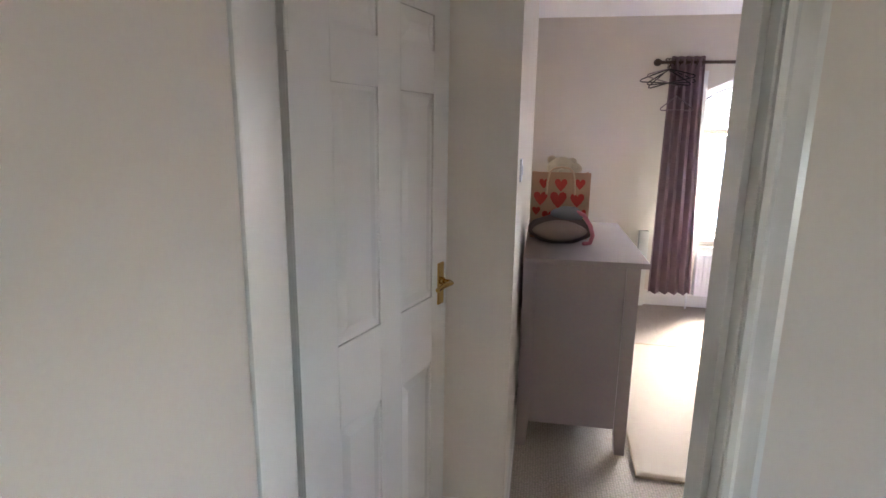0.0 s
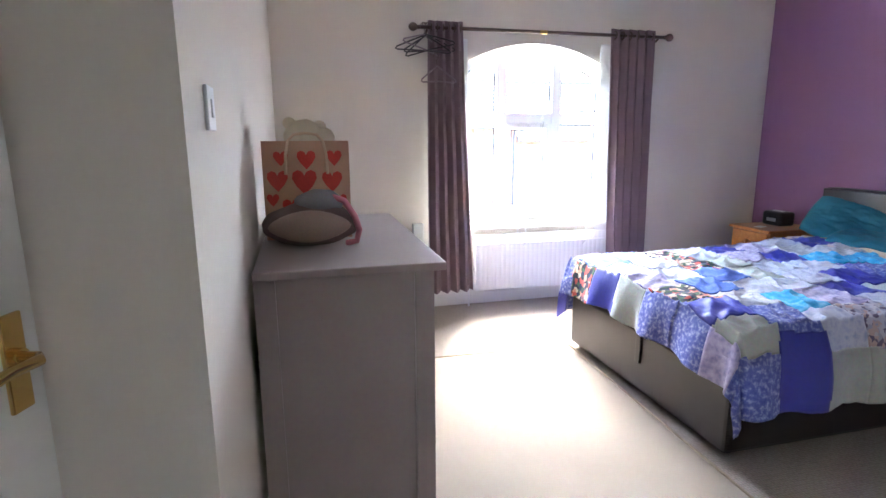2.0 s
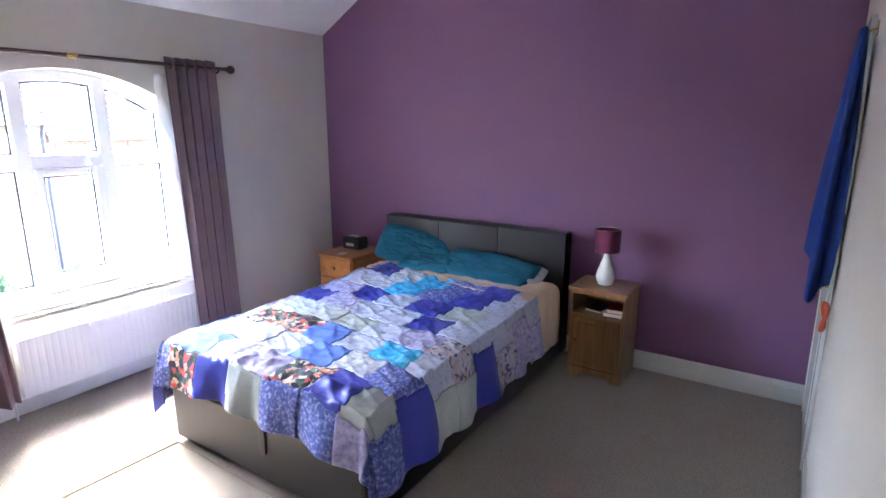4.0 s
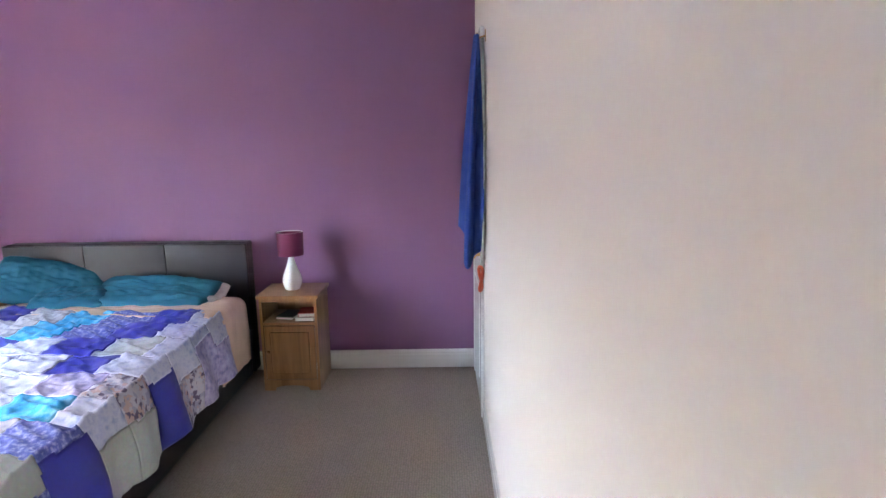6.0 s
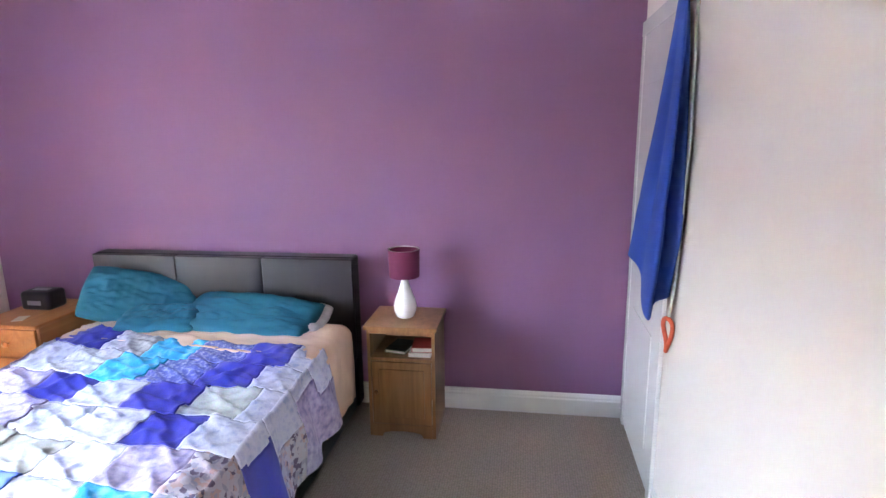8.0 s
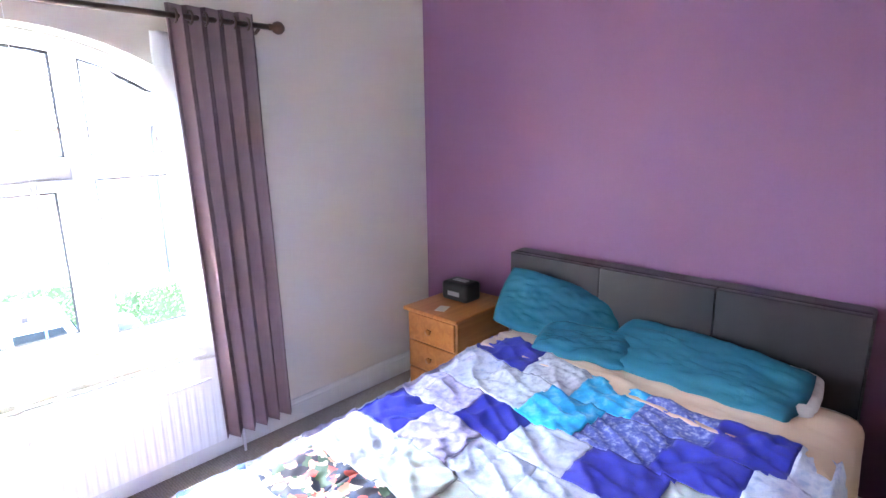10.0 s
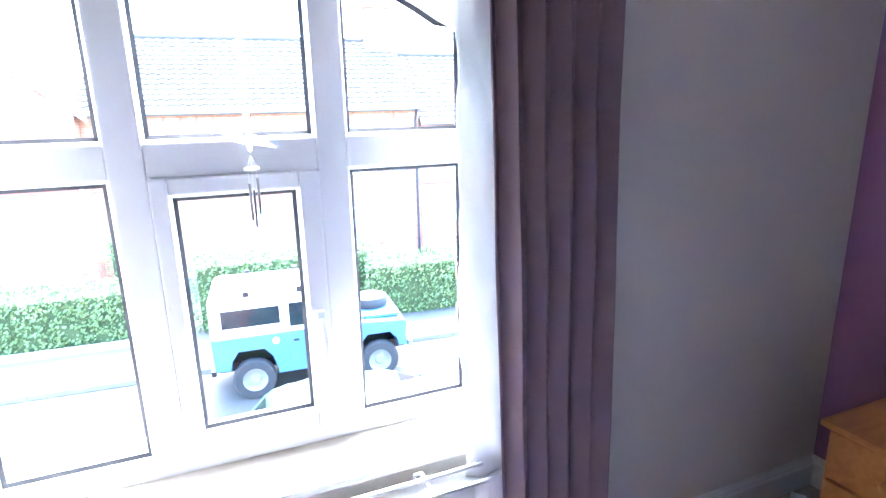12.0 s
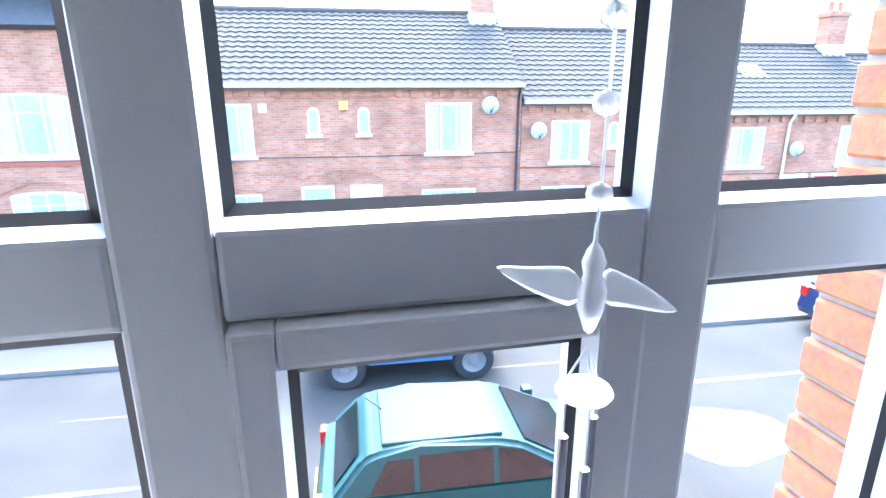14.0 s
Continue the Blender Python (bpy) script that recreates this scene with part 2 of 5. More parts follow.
# window wall, in pieces round the arched opening
outer = arc(WH, WS, WR)
wall = box(XL - 0.3, WC - WH, L, L + 0.26, -0.2, 2.56)
box(WC + WH, XR + 0.2, L, L + 0.26, -0.2, 2.56, bm=wall)
box(WC - WH, WC + WH, L, L + 0.26, -0.2, WB, bm=wall)
prism([(WC - WH, 2.56), (WC + WH, 2.56)] + outer, L, L + 0.26, wall)
structure("wall_window", wall, M_WALL, "cream painted wall with an arched window opening")
structure("wall_purple", box(XR, XR + 0.2, -0.24, L, -0.2, 3.3), M_PURPLE, "purple painted feature wall behind the bed")
structure("wall_left", box(XL - 0.3, XL, YB, L, -0.2, 3.3), M_WALL, "cream painted side wall behind the chest of drawers")
structure("wall_recess_end", box(-1.0, XL - 0.3, YB, YB + 0.2, -0.2, 3.3), M_WALL, "cream painted end wall of the door recess")
structure("wall_recess_side", box(-1.2, -1.0, -0.10, YB + 0.2, -0.2, 3.3), M_WALL, "cream painted side wall of the door recess")
DX0, DX1, DZ = -0.350, 0.517, 2.02
wd = box(-1.6, DX0 - 0.03, -0.16, 0.0, -0.2, 3.3)
box(DX1 + 0.03, 0.66, -0.24, -0.07, -0.2, 3.3, bm=wd)
box(0.66, XR, -0.24, 0, -0.2, 3.3, bm=wd)
box(DX0 - 0.03, DX1 + 0.03, -0.24, -0.07, DZ + 0.03, 3.3, bm=wd)
structure("wall_door", wd, M_WALL, "cream painted wall round the bedroom doorway")
# ceiling: slopes up from the window wall, then flat
structure("ceiling", prism([(L + 0.26, 2.36), (L, 2.50), (3.05, ZC), (-0.24, ZC), (-0.24, ZC + 0.15), (3.0, ZC + 0.15), (L + 0.26, 2.52)], -1.2, XR + 0.2, plane="yz"), M_CEIL, "white painted ceiling sloping down to the window wall")
# landing shell
lw = box(-0.56, DX0 - 0.008, -3.4, -0.165, -0.2, 2.6)
structure("wall_landing_west", lw, M_WALL, "cream painted landing wall")
# opening is an addition, out of view, that lets sky light onto the landing
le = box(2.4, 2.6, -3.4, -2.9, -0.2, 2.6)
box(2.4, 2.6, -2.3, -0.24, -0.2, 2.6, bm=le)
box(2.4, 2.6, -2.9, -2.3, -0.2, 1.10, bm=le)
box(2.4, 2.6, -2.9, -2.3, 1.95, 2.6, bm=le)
structure("wall_landing_east", le, M_WALL, "cream painted landing wall with an added unseen opening for daylight")
structure("wall_landing_south", box(-0.56, 2.4, -3.4, -3.2, -0.2, 2.6), M_WALL, "cream painted landing end wall")
structure("ceiling_landing", box(-0.56, 2.6, -3.4, -0.24, 2.5, 2.65), M_CEIL, "white painted landing ceiling")

# ---- skirting boards ----
def skirting(name, p, q, h=0.135, d=0.018):
    """A moulded board from p to q; the room lies to its left."""
    p, q = Vector((*p, 0)), Vector((*q, 0))
    along = (q - p).normalized()
    inward = Vector((-along.y, along.x, 0))
    prof = [(0, 0.002), (d, 0.002), (d, h * 0.72), (d * 0.7, h * 0.78), (d * 0.75, h * 0.86), (d * 0.35, h * 0.97), (0, h)]
    bm = bmesh.new()
    ends = [[bm.verts.new(e + inward * a + Vector((0, 0, b))) for a, b in prof] for e in (p, q)]
    n = len(prof)
    for k in range(n):
        bm.faces.new((ends[0][k], ends[0][(k + 1) % n], ends[1][(k + 1) % n], ends[1][k]))
    bm.faces.new(ends[0][::-1])
    bm.faces.new(ends[1])
    return structure(name, bm, M_GLOSS, "white gloss painted skirting board", 30)


skirting("baseboard_purple", (XR, 0.0), (XR, L))
skirting("baseboard_window", (XR - 0.018, L), (XL + 0.018, L))
skirting("baseboard_left", (XL, L), (XL, YB - 0.018))
skirting("baseboard_recess", (XL, YB), (-1.0, YB))
skirting("baseboard_door", (0.68, 0.0), (3.508, 0.0), 0.10, 0.012)

# added white block in place of the bright, lit edge of the curtain lining
structure("trim_pipe_boxing", box(1.105, 1.185, 3.935, 3.998, 0.0, 0.69, 0.004), M_GLOSS, "white strip standing in for the lit curtain lining beside the radiator")

# ---- window ----
FY0, FY1 = 4.143, 4.215   # faces of the frame, room side and street side


def bar(x0, x1, z0, z1, y0=FY0, y1=FY1, bm=None, bevel=0.006):
    return box(x0, x1, y0, y1, z0, z1, bevel, bm)


window = tagged(new("window_1"), "white plastic arched window with six panes and a top-hung light", "window", kind="structure")
FB = 0.66    # bottom of the frame
x0, x1 = WC - WH + 0.003, WC + WH - 0.003
part("frame_side", bar(x0, x0 + 0.055, FB, 1.86), M_UPVC, window)
part("frame_side", bar(x1 - 0.055, x1, FB, 1.86), M_UPVC, window)
part("frame_bottom", bar(x0 + 0.055, x1 - 0.055, FB, FB + 0.055), M_UPVC, window)
ring_o, ring_i = arc(WH - 0.003, WS, WR - 0.004), arc(WH - 0.05, WS, WR - 0.06)
head = prism(ring_o + ring_i[::-1], FY0, FY1)
part("frame_head", head, M_UPVC, window, "arched head of the frame")
for c in (1.880, 2.362):
    part("mullion", bar(c - 0.04, c + 0.04, FB + 0.055, 2.0, FY0 - 0.002, FY1), M_UPVC, window)
for a, b in ((x0 + 0.055, 1.84), (1.92, 2.322), (2.402, x1 - 0.055)):
    part("transom", bar(a, b, 1.452, 1.535), M_UPVC, window)
# glazing with gaskets
def pane(outline, y=4.172, face=4.145):
    p = part("pane", prism(outline, y, y + 0.006), M_GLASS, window)
    p.visible_shadow = False
    cx, cz, n = sum(a for a, _ in outline) / len(outline), sum(b for _, b in outline) / len(outline), len(outline)
    def ring(k):
        return [(a + k * (1 if a < cx else -1), b + k * (1 if b < cz else -1)) for a, b in outline]
    def band(k0, ya, k1, yb):
        bm = bmesh.new()
        vo = [bm.verts.new((a, ya, b)) for a, b in ring(k0)]
        vi = [bm.verts.new((a, yb, b)) for a, b in ring(k1)]
        for j in range(n):
            bm.faces.new((vo[j], vo[(j + 1) % n], vi[(j + 1) % n], vi[j]))
        return bm
    part("bead", band(-0.001, face, 0.007, y - 0.009), M_UPVC, window)
    bm = band(0.007, y - 0.009, 0.017, y - 0.001)
    part("gasket", bm, M_SEAL, window)


def rect(a, b, c, d):
    return [(a, c), (b, c), (b, d), (a, d)]


def under_arc(a, b, z0, radius):
    zc = WS + 0.222 - WR
    top = [(b + (a - b) * k / 6, zc + math.sqrt(radius ** 2 - (b + (a - b) * k / 6 - WC) ** 2)) for k in range(7)]
    return [(a, z0), (b, z0)] + top


pane(rect(x0 + 0.055, 1.84, FB + 0.055, 1.452))
pane(rect(2.402, x1 - 0.055, FB + 0.055, 1.452))
pane(under_arc(x0 + 0.055, 1.84, 1.535, WR - 0.058))
pane(under_arc(1.92, 2.322, 1.535, WR - 0.058))
pane(under_arc(2.402, x1 - 0.055, 1.535, WR - 0.058))
casement = part("casement", bar(1.922, 1.962, FB + 0.057, 1.450, FY0 - 0.022, FY1 - 0.01), M_UPVC, window)
part("stile", bar(2.267, 2.320, FB + 0.057, 1.450, FY0 - 0.022, FY1 - 0.01), M_UPVC, casement)
part("rail", bar(1.962, 2.267, 1.411, 1.450, FY0 - 0.021, FY1 - 0.011), M_UPVC, casement)
part("rail", bar(1.962, 2.267, FB + 0.057, FB + 0.11, FY0 - 0.021, FY1 - 0.011), M_UPVC, casement)
pane(rect(1.962, 2.267, FB + 0.11, 1.411), 4.152, 4.124)
hb = box(2.279, 2.307, 4.099, 4.123, 0.985, 1.075, 0.006)
part("handle_plate", hb, M_UPVC, casement)
lever = tube([(2.293, 4.113, 1.045), (2.293, 4.083, 1.045), (2.295, 4.075, 1.03), (2.297, 4.078, 0.96), (2.300, 4.081, 0.895)], 0.011, 8)
part("handle", lever, M_UPVC, casement, "white window handle", True)
sill = box(WC - WH - 0.05, WC + WH + 0.05, 3.945, 4.0, 0.635, 0.660, 0.008)
box(WC - WH + 0.002, WC + WH - 0.002, 3.998, 4.143, 0.635, 0.659, bm=sill)
structure("sill", sill, M_SILL, "white gloss painted window sill above the radiator", 30)

# ---- doorway and its open six-panel door ----
trim = box(DX0 - 0.03, DX0, -0.162, 0.012, 0, DZ + 0.03, 0.006)
box(DX1, DX1 + 0.03, -0.24, -0.07, 0, DZ + 0.03, 0.002, bm=trim)
box(DX0, DX1, -0.24, -0.07, DZ, DZ + 0.03, 0.002, bm=trim)
box(DX1 - 0.012, DX1, -0.20, -0.125, 0, DZ, 0.002, bm=trim)
structure("trim_door_lining", trim, M_GLOSS, "white gloss painted door lining with stops")


def architrave(name, y, out):
    """Moulded casing round the doorway on the face y; out: -1 towards the landing."""
    prof = [(0.0, 0.0), (0.0, 0.012), (0.012, 0.016), (0.022, 0.010), (0.036, 0.012), (0.05, 0.019), (0.064, 0.016), (0.068, 0.0)]
    prof = [(a * 0.80, b) for a, b in prof]
    bm = bmesh.new()
    xe = DX1 + 0.004
    lo = [bm.verts.new((xe + a, y + out * b, 0.002)) for a, b in prof]
    hi = [bm.verts.new((xe + a, y + out * b, DZ + 0.006 + a)) for a, b in prof]
    ha = [bm.verts.new((DX0, y + out * b, DZ + 0.006 + a)) for a, b in prof]
    for k in range(len(prof) - 1):
        bm.faces.new((lo[k], lo[k + 1], hi[k + 1], hi[k]))
        bm.faces.new((ha[k], ha[k + 1], hi[k + 1], hi[k]))
    structure(name, bm, M_GLOSS, "white gloss painted moulded architrave", 40)


architrave("trim_architrave_landing", -0.24, -1)
architrave("trim_architrave_room", -0.07, 1)


def panel_door(name, w, h, label, turn, at, thick=0.04):
    """A moulded six-panel door leaf, hinged at its origin."""
    d = tagged(new(name), label, "door", kind="structure")
    d.matrix_basis = pose(*at, 0, 0, turn)
    st, se, mid = 0.145, 0.105, 0.115
    pw = (w - st - se - mid) / 2
    rows = [(0.20, 0.745), (0.985, 1.655), (1.785, h - 0.10)]
    leaf = box(0, w, -thick / 2 + 0.007, thick / 2 - 0.007, 0.008, h)
    part("core", leaf, M_GLOSS, d)
    for sgn in (-1, 1):
        ya, yb = sgn * (thick / 2 - 0.007), sgn * thick / 2
        a, b = min(ya, yb), max(ya, yb)
        face = box(0, st, a, b, 0.008, h, 0.0015)
        box(w - se, w, a, b, 0.008, h, 0.0015, bm=face)
        box(st + pw, st + pw + mid, a, b, 0.008, h, 0.0015, bm=face)
        zs = [0.008] + [z for r in rows for z in r] + [h]
        for z0, z1 in zip(zs[::2], zs[1::2]):
            for xa in (st, st + pw + mid):
                box(xa, xa + pw, a, b, z0, z1, 0.0015, bm=face)
        part("stiles_and_rails", face, M_GLOSS, d)
        for z0, z1 in rows:
            for xa in (st, st + pw + mid):
                # raised field with a sloping border
                own = bmesh.new()
                o = [own.verts.new((x, sgn * (thick / 2 - 0.0065), z)) for x, z in rect(xa + 0.012, xa + pw - 0.012, z0 + 0.012, z1 - 0.012)]
                i = [own.verts.new((x, sgn * (thick / 2 - 0.001), z)) for x, z in rect(xa + 0.042, xa + pw - 0.042, z0 + 0.042, z1 - 0.042)]
                own.faces.new(i)
                for k in range(4):
                    own.faces.new((o[k], o[(k + 1) % 4], i[(k + 1) % 4], i[k]))
                part("panel", own, M_GLOSS, d)
    return d


DTURN = 72.6
door = panel_door("door_1", 0.765, 1.99, "open white six-panel moulded door with brass lever handles", DTURN, (DX0 - 0.010, 0.036, 0.006))


def lever_handle(parent, x, z, sgn, thick=0.04):
    y = sgn * thick / 2
    plate = box(x - 0.02, x + 0.02, min(y, y + sgn * 0.007), max(y, y + sgn * 0.007), z - 0.085, z + 0.065, 0.003)
    pl = part("handle_plate", plate, M_BRASS, parent, "polished brass lever plate")
    arm = tube([(x, y, z), (x, y + sgn * 0.04, z), (x - 0.012, y + sgn * 0.052, z), (x - 0.06, y + sgn * 0.052, z + 0.003), (x - 0.105, y + sgn * 0.048, z - 0.004)], 0.0085, 10)
    lathe([(0.013, -0.002), (0.013, 0.03)], 12, arm, (x, y + sgn * 0.015, z), "y")
    part("lever", arm, M_BRASS, pl, smooth=40)


lever_handle(door, 0.715, 1.03, -1)
lever_handle(door, 0.715, 1.03, 1)
part("latch_plate", box(0.7648, 0.767, -0.012, 0.012, 0.96, 1.10, 0.001), M_BRASS, door)
for hz in (0.22, 1.75):
    part("hinge", tube([(-0.004, -0.024, hz - 0.045), (-0.004, -0.024, hz + 0.045)], 0.006), M_GLOSS, door)

# ---- rug ----
def rug():
    t = thing("rug", (0.705, 1.25, 0), "beige cut-pile rug with a darker bound edge lying on carpet", "rug", turn=-2)
    w, l = 1.17, 1.70
    def top(u, v):
        x, y = u * w, v * l
        e = min(u * w, (1 - u) * w, v * l, (1 - v) * l)
        return Vector((x, y, 0.013 * min(1, e / 0.012) ** 0.5 + 0.002 * noise.noise((x * 5, y * 5, 0.3)) * min(1, e * 20) + 0.001))
    part("rug_field", sheet(50, 80, top), M_RUG, t, smooth=True)
    part("binding", tube([(0, 0, 0.006), (w, 0, 0.006), (w, l, 0.006), (0, l, 0.006)], 0.007, 6, closed=True), M_RUGEDGE, t)
    return t


rug()

# ---- chest of drawers, its back to the side wall ----
def chest():
    t = thing("chest_of_drawers", (0.145, 1.42, 0), "grey-brown stained wooden chest of drawers with tapered legs", "chest of drawers")
    d, l, h = 0.53, 1.10, 0.975
    part("top", box(0, d + 0.035, -0.02, l + 0.02, h - 0.026, h, 0.004), M_TAUPE, t)
    for y in (0.0, l - 0.06):
        for x in (0.0, d - 0.06):
            leg = prism([(x + (0.012 if x else 0), 0), (x + (0.048 if not x else 0.06), 0), (x + 0.06, 0.16), (x + 0.06, h - 0.026), (x, h - 0.026), (x, 0.16)], y, y + 0.06)
            part("leg", leg, M_TAUPE, t)
    for y in (0.012, l - 0.032):
        part("side_panel", box(0.06, d - 0.06, y, y + 0.02, 0.13, h - 0.026, 0.002), M_TAUPE, t)
    part("back_panel", box(0.004, 0.014, 0.06, l - 0.06, 0.13, h - 0.026), M_TAUPE, t)
    part("plinth_rail", box(d - 0.05, d - 0.02, 0.06, l - 0.06, 0.13, 0.165, 0.002), M_TAUPE, t)
    for k, (z0, z1) in enumerate(((0.17, 0.42), (0.43, 0.68), (0.69, 0.94))):
        dr = part("drawer", box(0.03, d - 0.004, 0.064, l - 0.064, z0, z1, 0.003), M_TAUPE, t)
        for y in (0.28, l - 0.28):
            part("knob", lathe([(0.006, 0), (0.006, 0.014), (0.016, 0.02), (0.016, 0.027), (0.008, 0.032), (0, 0.033)], 14, None, (d - 0.004, y, (z0 + z1) / 2), "x"), M_TAUPE, dr, smooth=True)
    return t


chest()

# ---- bed ----
BX0, BX1, BY0, BY1 = 1.945, 4.14, 1.535, 2.955


def bed():
    t = thing("bed", (0, 0, 0), "double bed with a dark brown leatherette ottoman base and headboard", "bed")
    part("base", box(BX0, BX1, BY0 + 0.02, BY1 - 0.02, 0.035, 0.36, 0.018), M_LEATHER, t)
    for x in (BX0 + 0.08, BX1 - 0.1):
        for y in (BY0 + 0.1, BY1 - 0.1):
            part("foot", lathe([(0.025, 0), (0.03, 0.036)], 12, None, (x, y, 0)), M_LEATHER, t)
    part("mattress", box(BX0 + 0.02, BX1 - 0.02, BY0 + 0.03, BY1 - 0.03, 0.36, 0.575, 0.05, seg=3), M_WHITE, t)
    # headboard of three padded fields with a rolled top
    y0, y1, z1 = 1.55, 3.185, 0.955
    part("headboard", box(BX1 + 0.03, XR - 0.022, y0, y1, 0.03, z1, 0.02, seg=3), M_LEATHER, t)
    for k in range(3):
        a, b = y0 + (y1 - y0) * k / 3 + 0.0005, y0 + (y1 - y0) * (k + 1) / 3 - 0.0005
        part("padding", box(BX1 + 0.004, BX1 + 0.045, a, b, 0.34, z1 - 0.006, 0.009, seg=3), M_LEATHER, t, smooth=35)
    part("pull_strap", box(BX0 - 0.012, BX0 + 0.002, 2.165, 2.205, 0.19, 0.36, 0.004), M_LEATHER, t)
    return t


bed()

# ---- quilt, sheet and pillows on the bed ----
Q_ROYAL = mat("royal_blue_satin", (0.035, 0.04, 0.33), 0.5, var=0.12, scale=9, bump=0.2, bscale=60, depth=0.004)
Q_BLUE = mat("sky_blue_cotton", (0.10, 0.19, 0.60), 0.75, var=0.10, scale=8, bump=0.25, bscale=70, depth=0.004)
Q_WHITE = pattern("pale_blue_white_print", [(0.40, 0.44, 0.60), (0.52, 0.54, 0.63), (0.31, 0.36, 0.54)], 26, kind="noise")
Q_GREEN = mat("pale_sage_cotton", (0.42, 0.45, 0.42), 0.8, var=0.12, scale=12, bump=0.3, bscale=60, depth=0.004)
Q_LAV = pattern("lavender_print", [(0.24, 0.22, 0.44), (0.42, 0.38, 0.58), (0.54, 0.51, 0.66)], 34, kind="noise")
Q_DOTS = pattern("blue_speckled_print", [(0.06, 0.08, 0.36), (0.12, 0.15, 0.45), (0.42, 0.46, 0.70)], 60, kind="noise")
Q_FLOR = pattern("dark_floral_print", [(0.018, 0.016, 0.03), (0.62, 0.50, 0.36), (0.50, 0.07, 0.05), (0.02, 0.03, 0.07), (0.66, 0.28, 0.18), (0.05, 0.09, 0.05)], 34)
Q_TURQ = pattern("turquoise_print", [(0.01, 0.28, 0.60), (0.02, 0.42, 0.74), (0.20, 0.62, 0.82)], 22, kind="noise")
Q_GREY = pattern("grey_white_print", [(0.30, 0.31, 0.38), (0.52, 0.53, 0.58), (0.62, 0.62, 0.66)], 40, kind="noise")
Q_BLOS = pattern("blossom_print", [(0.34, 0.34, 0.44), (0.48, 0.48, 0.55), (0.13, 0.10, 0.17), (0.50, 0.47, 0.52), (0.50, 0.37, 0.35)], 48)
QUILT = [Q_ROYAL, Q_BLUE, Q_WHITE, Q_GREEN, Q_LAV, Q_DOTS, Q_FLOR, Q_TURQ, Q_GREY, Q_BLOS]
# one row of patches for each step from the foot, far side first
ROWS = ("RDFRGDDLD", "DLBLLFRGD", "WBWWWBYDR", "LWFFBWTWG", "WLWGGWLNG", "LWRLWWRWR", "WLLRWRGWN", "WLWYTDRWL", "LRRYTDRWL")
SHIFT = (0, 0, 0.35, 0, 0, 0.35, 0, 0.35, 0)
CODE = dict(zip("RBWGLDFTYN", range(10)))


def quilt():
    hw, cy = (BY1 - BY0) / 2 - 0.0, (BY0 + BY1) / 2
    s0, s1, l1, x0 = -hw - 0.37, hw + 0.40, 1.66, BX0
    t0, zt = -0.22, 0.60
    nu, nv = 190, 190
    grid, cells = [], {}
    for i in range(nu + 1):
        line = []
        for j in range(nv + 1):
            v = j / nv
            s = s0 + (s1 - s0) * i / nu              # across, near side first
            far = (s - s0) / (s1 - s0)
            end = l1 + 0.04 * far + 0.55 * max(0, far - 0.55) + 0.03 * noise.noise((s * 3, 2, 5))
            lo = t0 + 0.04 * noise.noise((s * 2.4, 7, 1)) - 0.10 * max(0, 0.32 - far)
            q = lo + (end - lo) * v
            ex, ef = max(0.0, abs(s) - hw), max(0.0, -q)
            sgn = -1 if s < 0 else 1
            drop = math.hypot(ex, ef)
            ripple = 0.022 * math.sin((q if ex > ef else s) * 21 + 2 * noise.noise((s * 2, q * 2, 0)))
            flare = 0.035 * (1 - math.exp(-drop * 14)) + 0.10 * drop + ripple * min(1, drop * 4)
            kx, kf = (ex / drop, ef / drop) if drop > 1e-6 else (0, 0)
            y = cy + max(-hw, min(hw, s)) + sgn * flare * kx
            x = x0 + max(0.0, q) - flare * kf
            w = noise.noise((s * 5.0, q * 3.2, 1.7)) * 0.010 + abs(noise.noise((s * 8 + q * 5, q * 7 - s * 4, 4.2))) * 0.017
            w += 0.003 * noise.noise((s * 21, q * 15, 8.1)) + 0.011 * (1 - abs(noise.noise((s * 7 - q * 11, q * 4 + s * 2, 2.2)))) ** 6 + 0.009 * (1 - abs(noise.noise((s * 9 + q * 6, q * 9, 5.2)))) ** 8
            puff = 0.035 * max(0, min(1, (q - 1.1) / 0.5))
            z = zt + puff + w * (1 if drop < 0.02 else 0.5) - drop * 0.93 - 0.02 * min(1, drop * 10)
            if drop < 0.12:
                z -= 0.02 * max(0, 1 - (hw - abs(s)) / 0.1) * (1 if ex == 0 else 0) + 0.02 * max(0, 1 - q / 0.1) * (1 if ef == 0 else 0)
            line.append((x, y, max(z, 0.07)))
        grid.append(line)
    for i in range(nu):
        for j in range(nv):
            u, v = 1 - (i + 0.5) / nu, (j + 0.5) / nv
            u += 0.012 * noise.noise((u * 5, v * 5, 2)) + 0.05 * (v - 0.5) * (0.5 - u)
            v += 0.014 * noise.noise((u * 4, v * 6, 9))
            r = max(0, min(8, int(v * 9)))
            c = u * 9 + SHIFT[r]
            cells.setdefault((r, max(0, min(8, int(c)))), []).append((i, j))
    t = thing("patchwork_quilt", (0, 0, 0), "crumpled blue and white patchwork quilt spread over the bed", "quilt")
    for (r, c), faces in cells.items():
        own, made = bmesh.new(), {}
        for i, j in faces:
            ring = []
            for k in ((i, j), (i + 1, j), (i + 1, j + 1), (i, j + 1)):
                if k not in made:
                    made[k] = own.verts.new(grid[k[0]][k[1]])
                ring.append(made[k])
            own.faces.new(ring)
        ob = part("patch", own, QUILT[CODE[ROWS[r][c]]], t, "", True)
        so = ob.modifiers.new("thickness", "SOLIDIFY")
        so.thickness, so.offset = 0.005, -1


quilt()


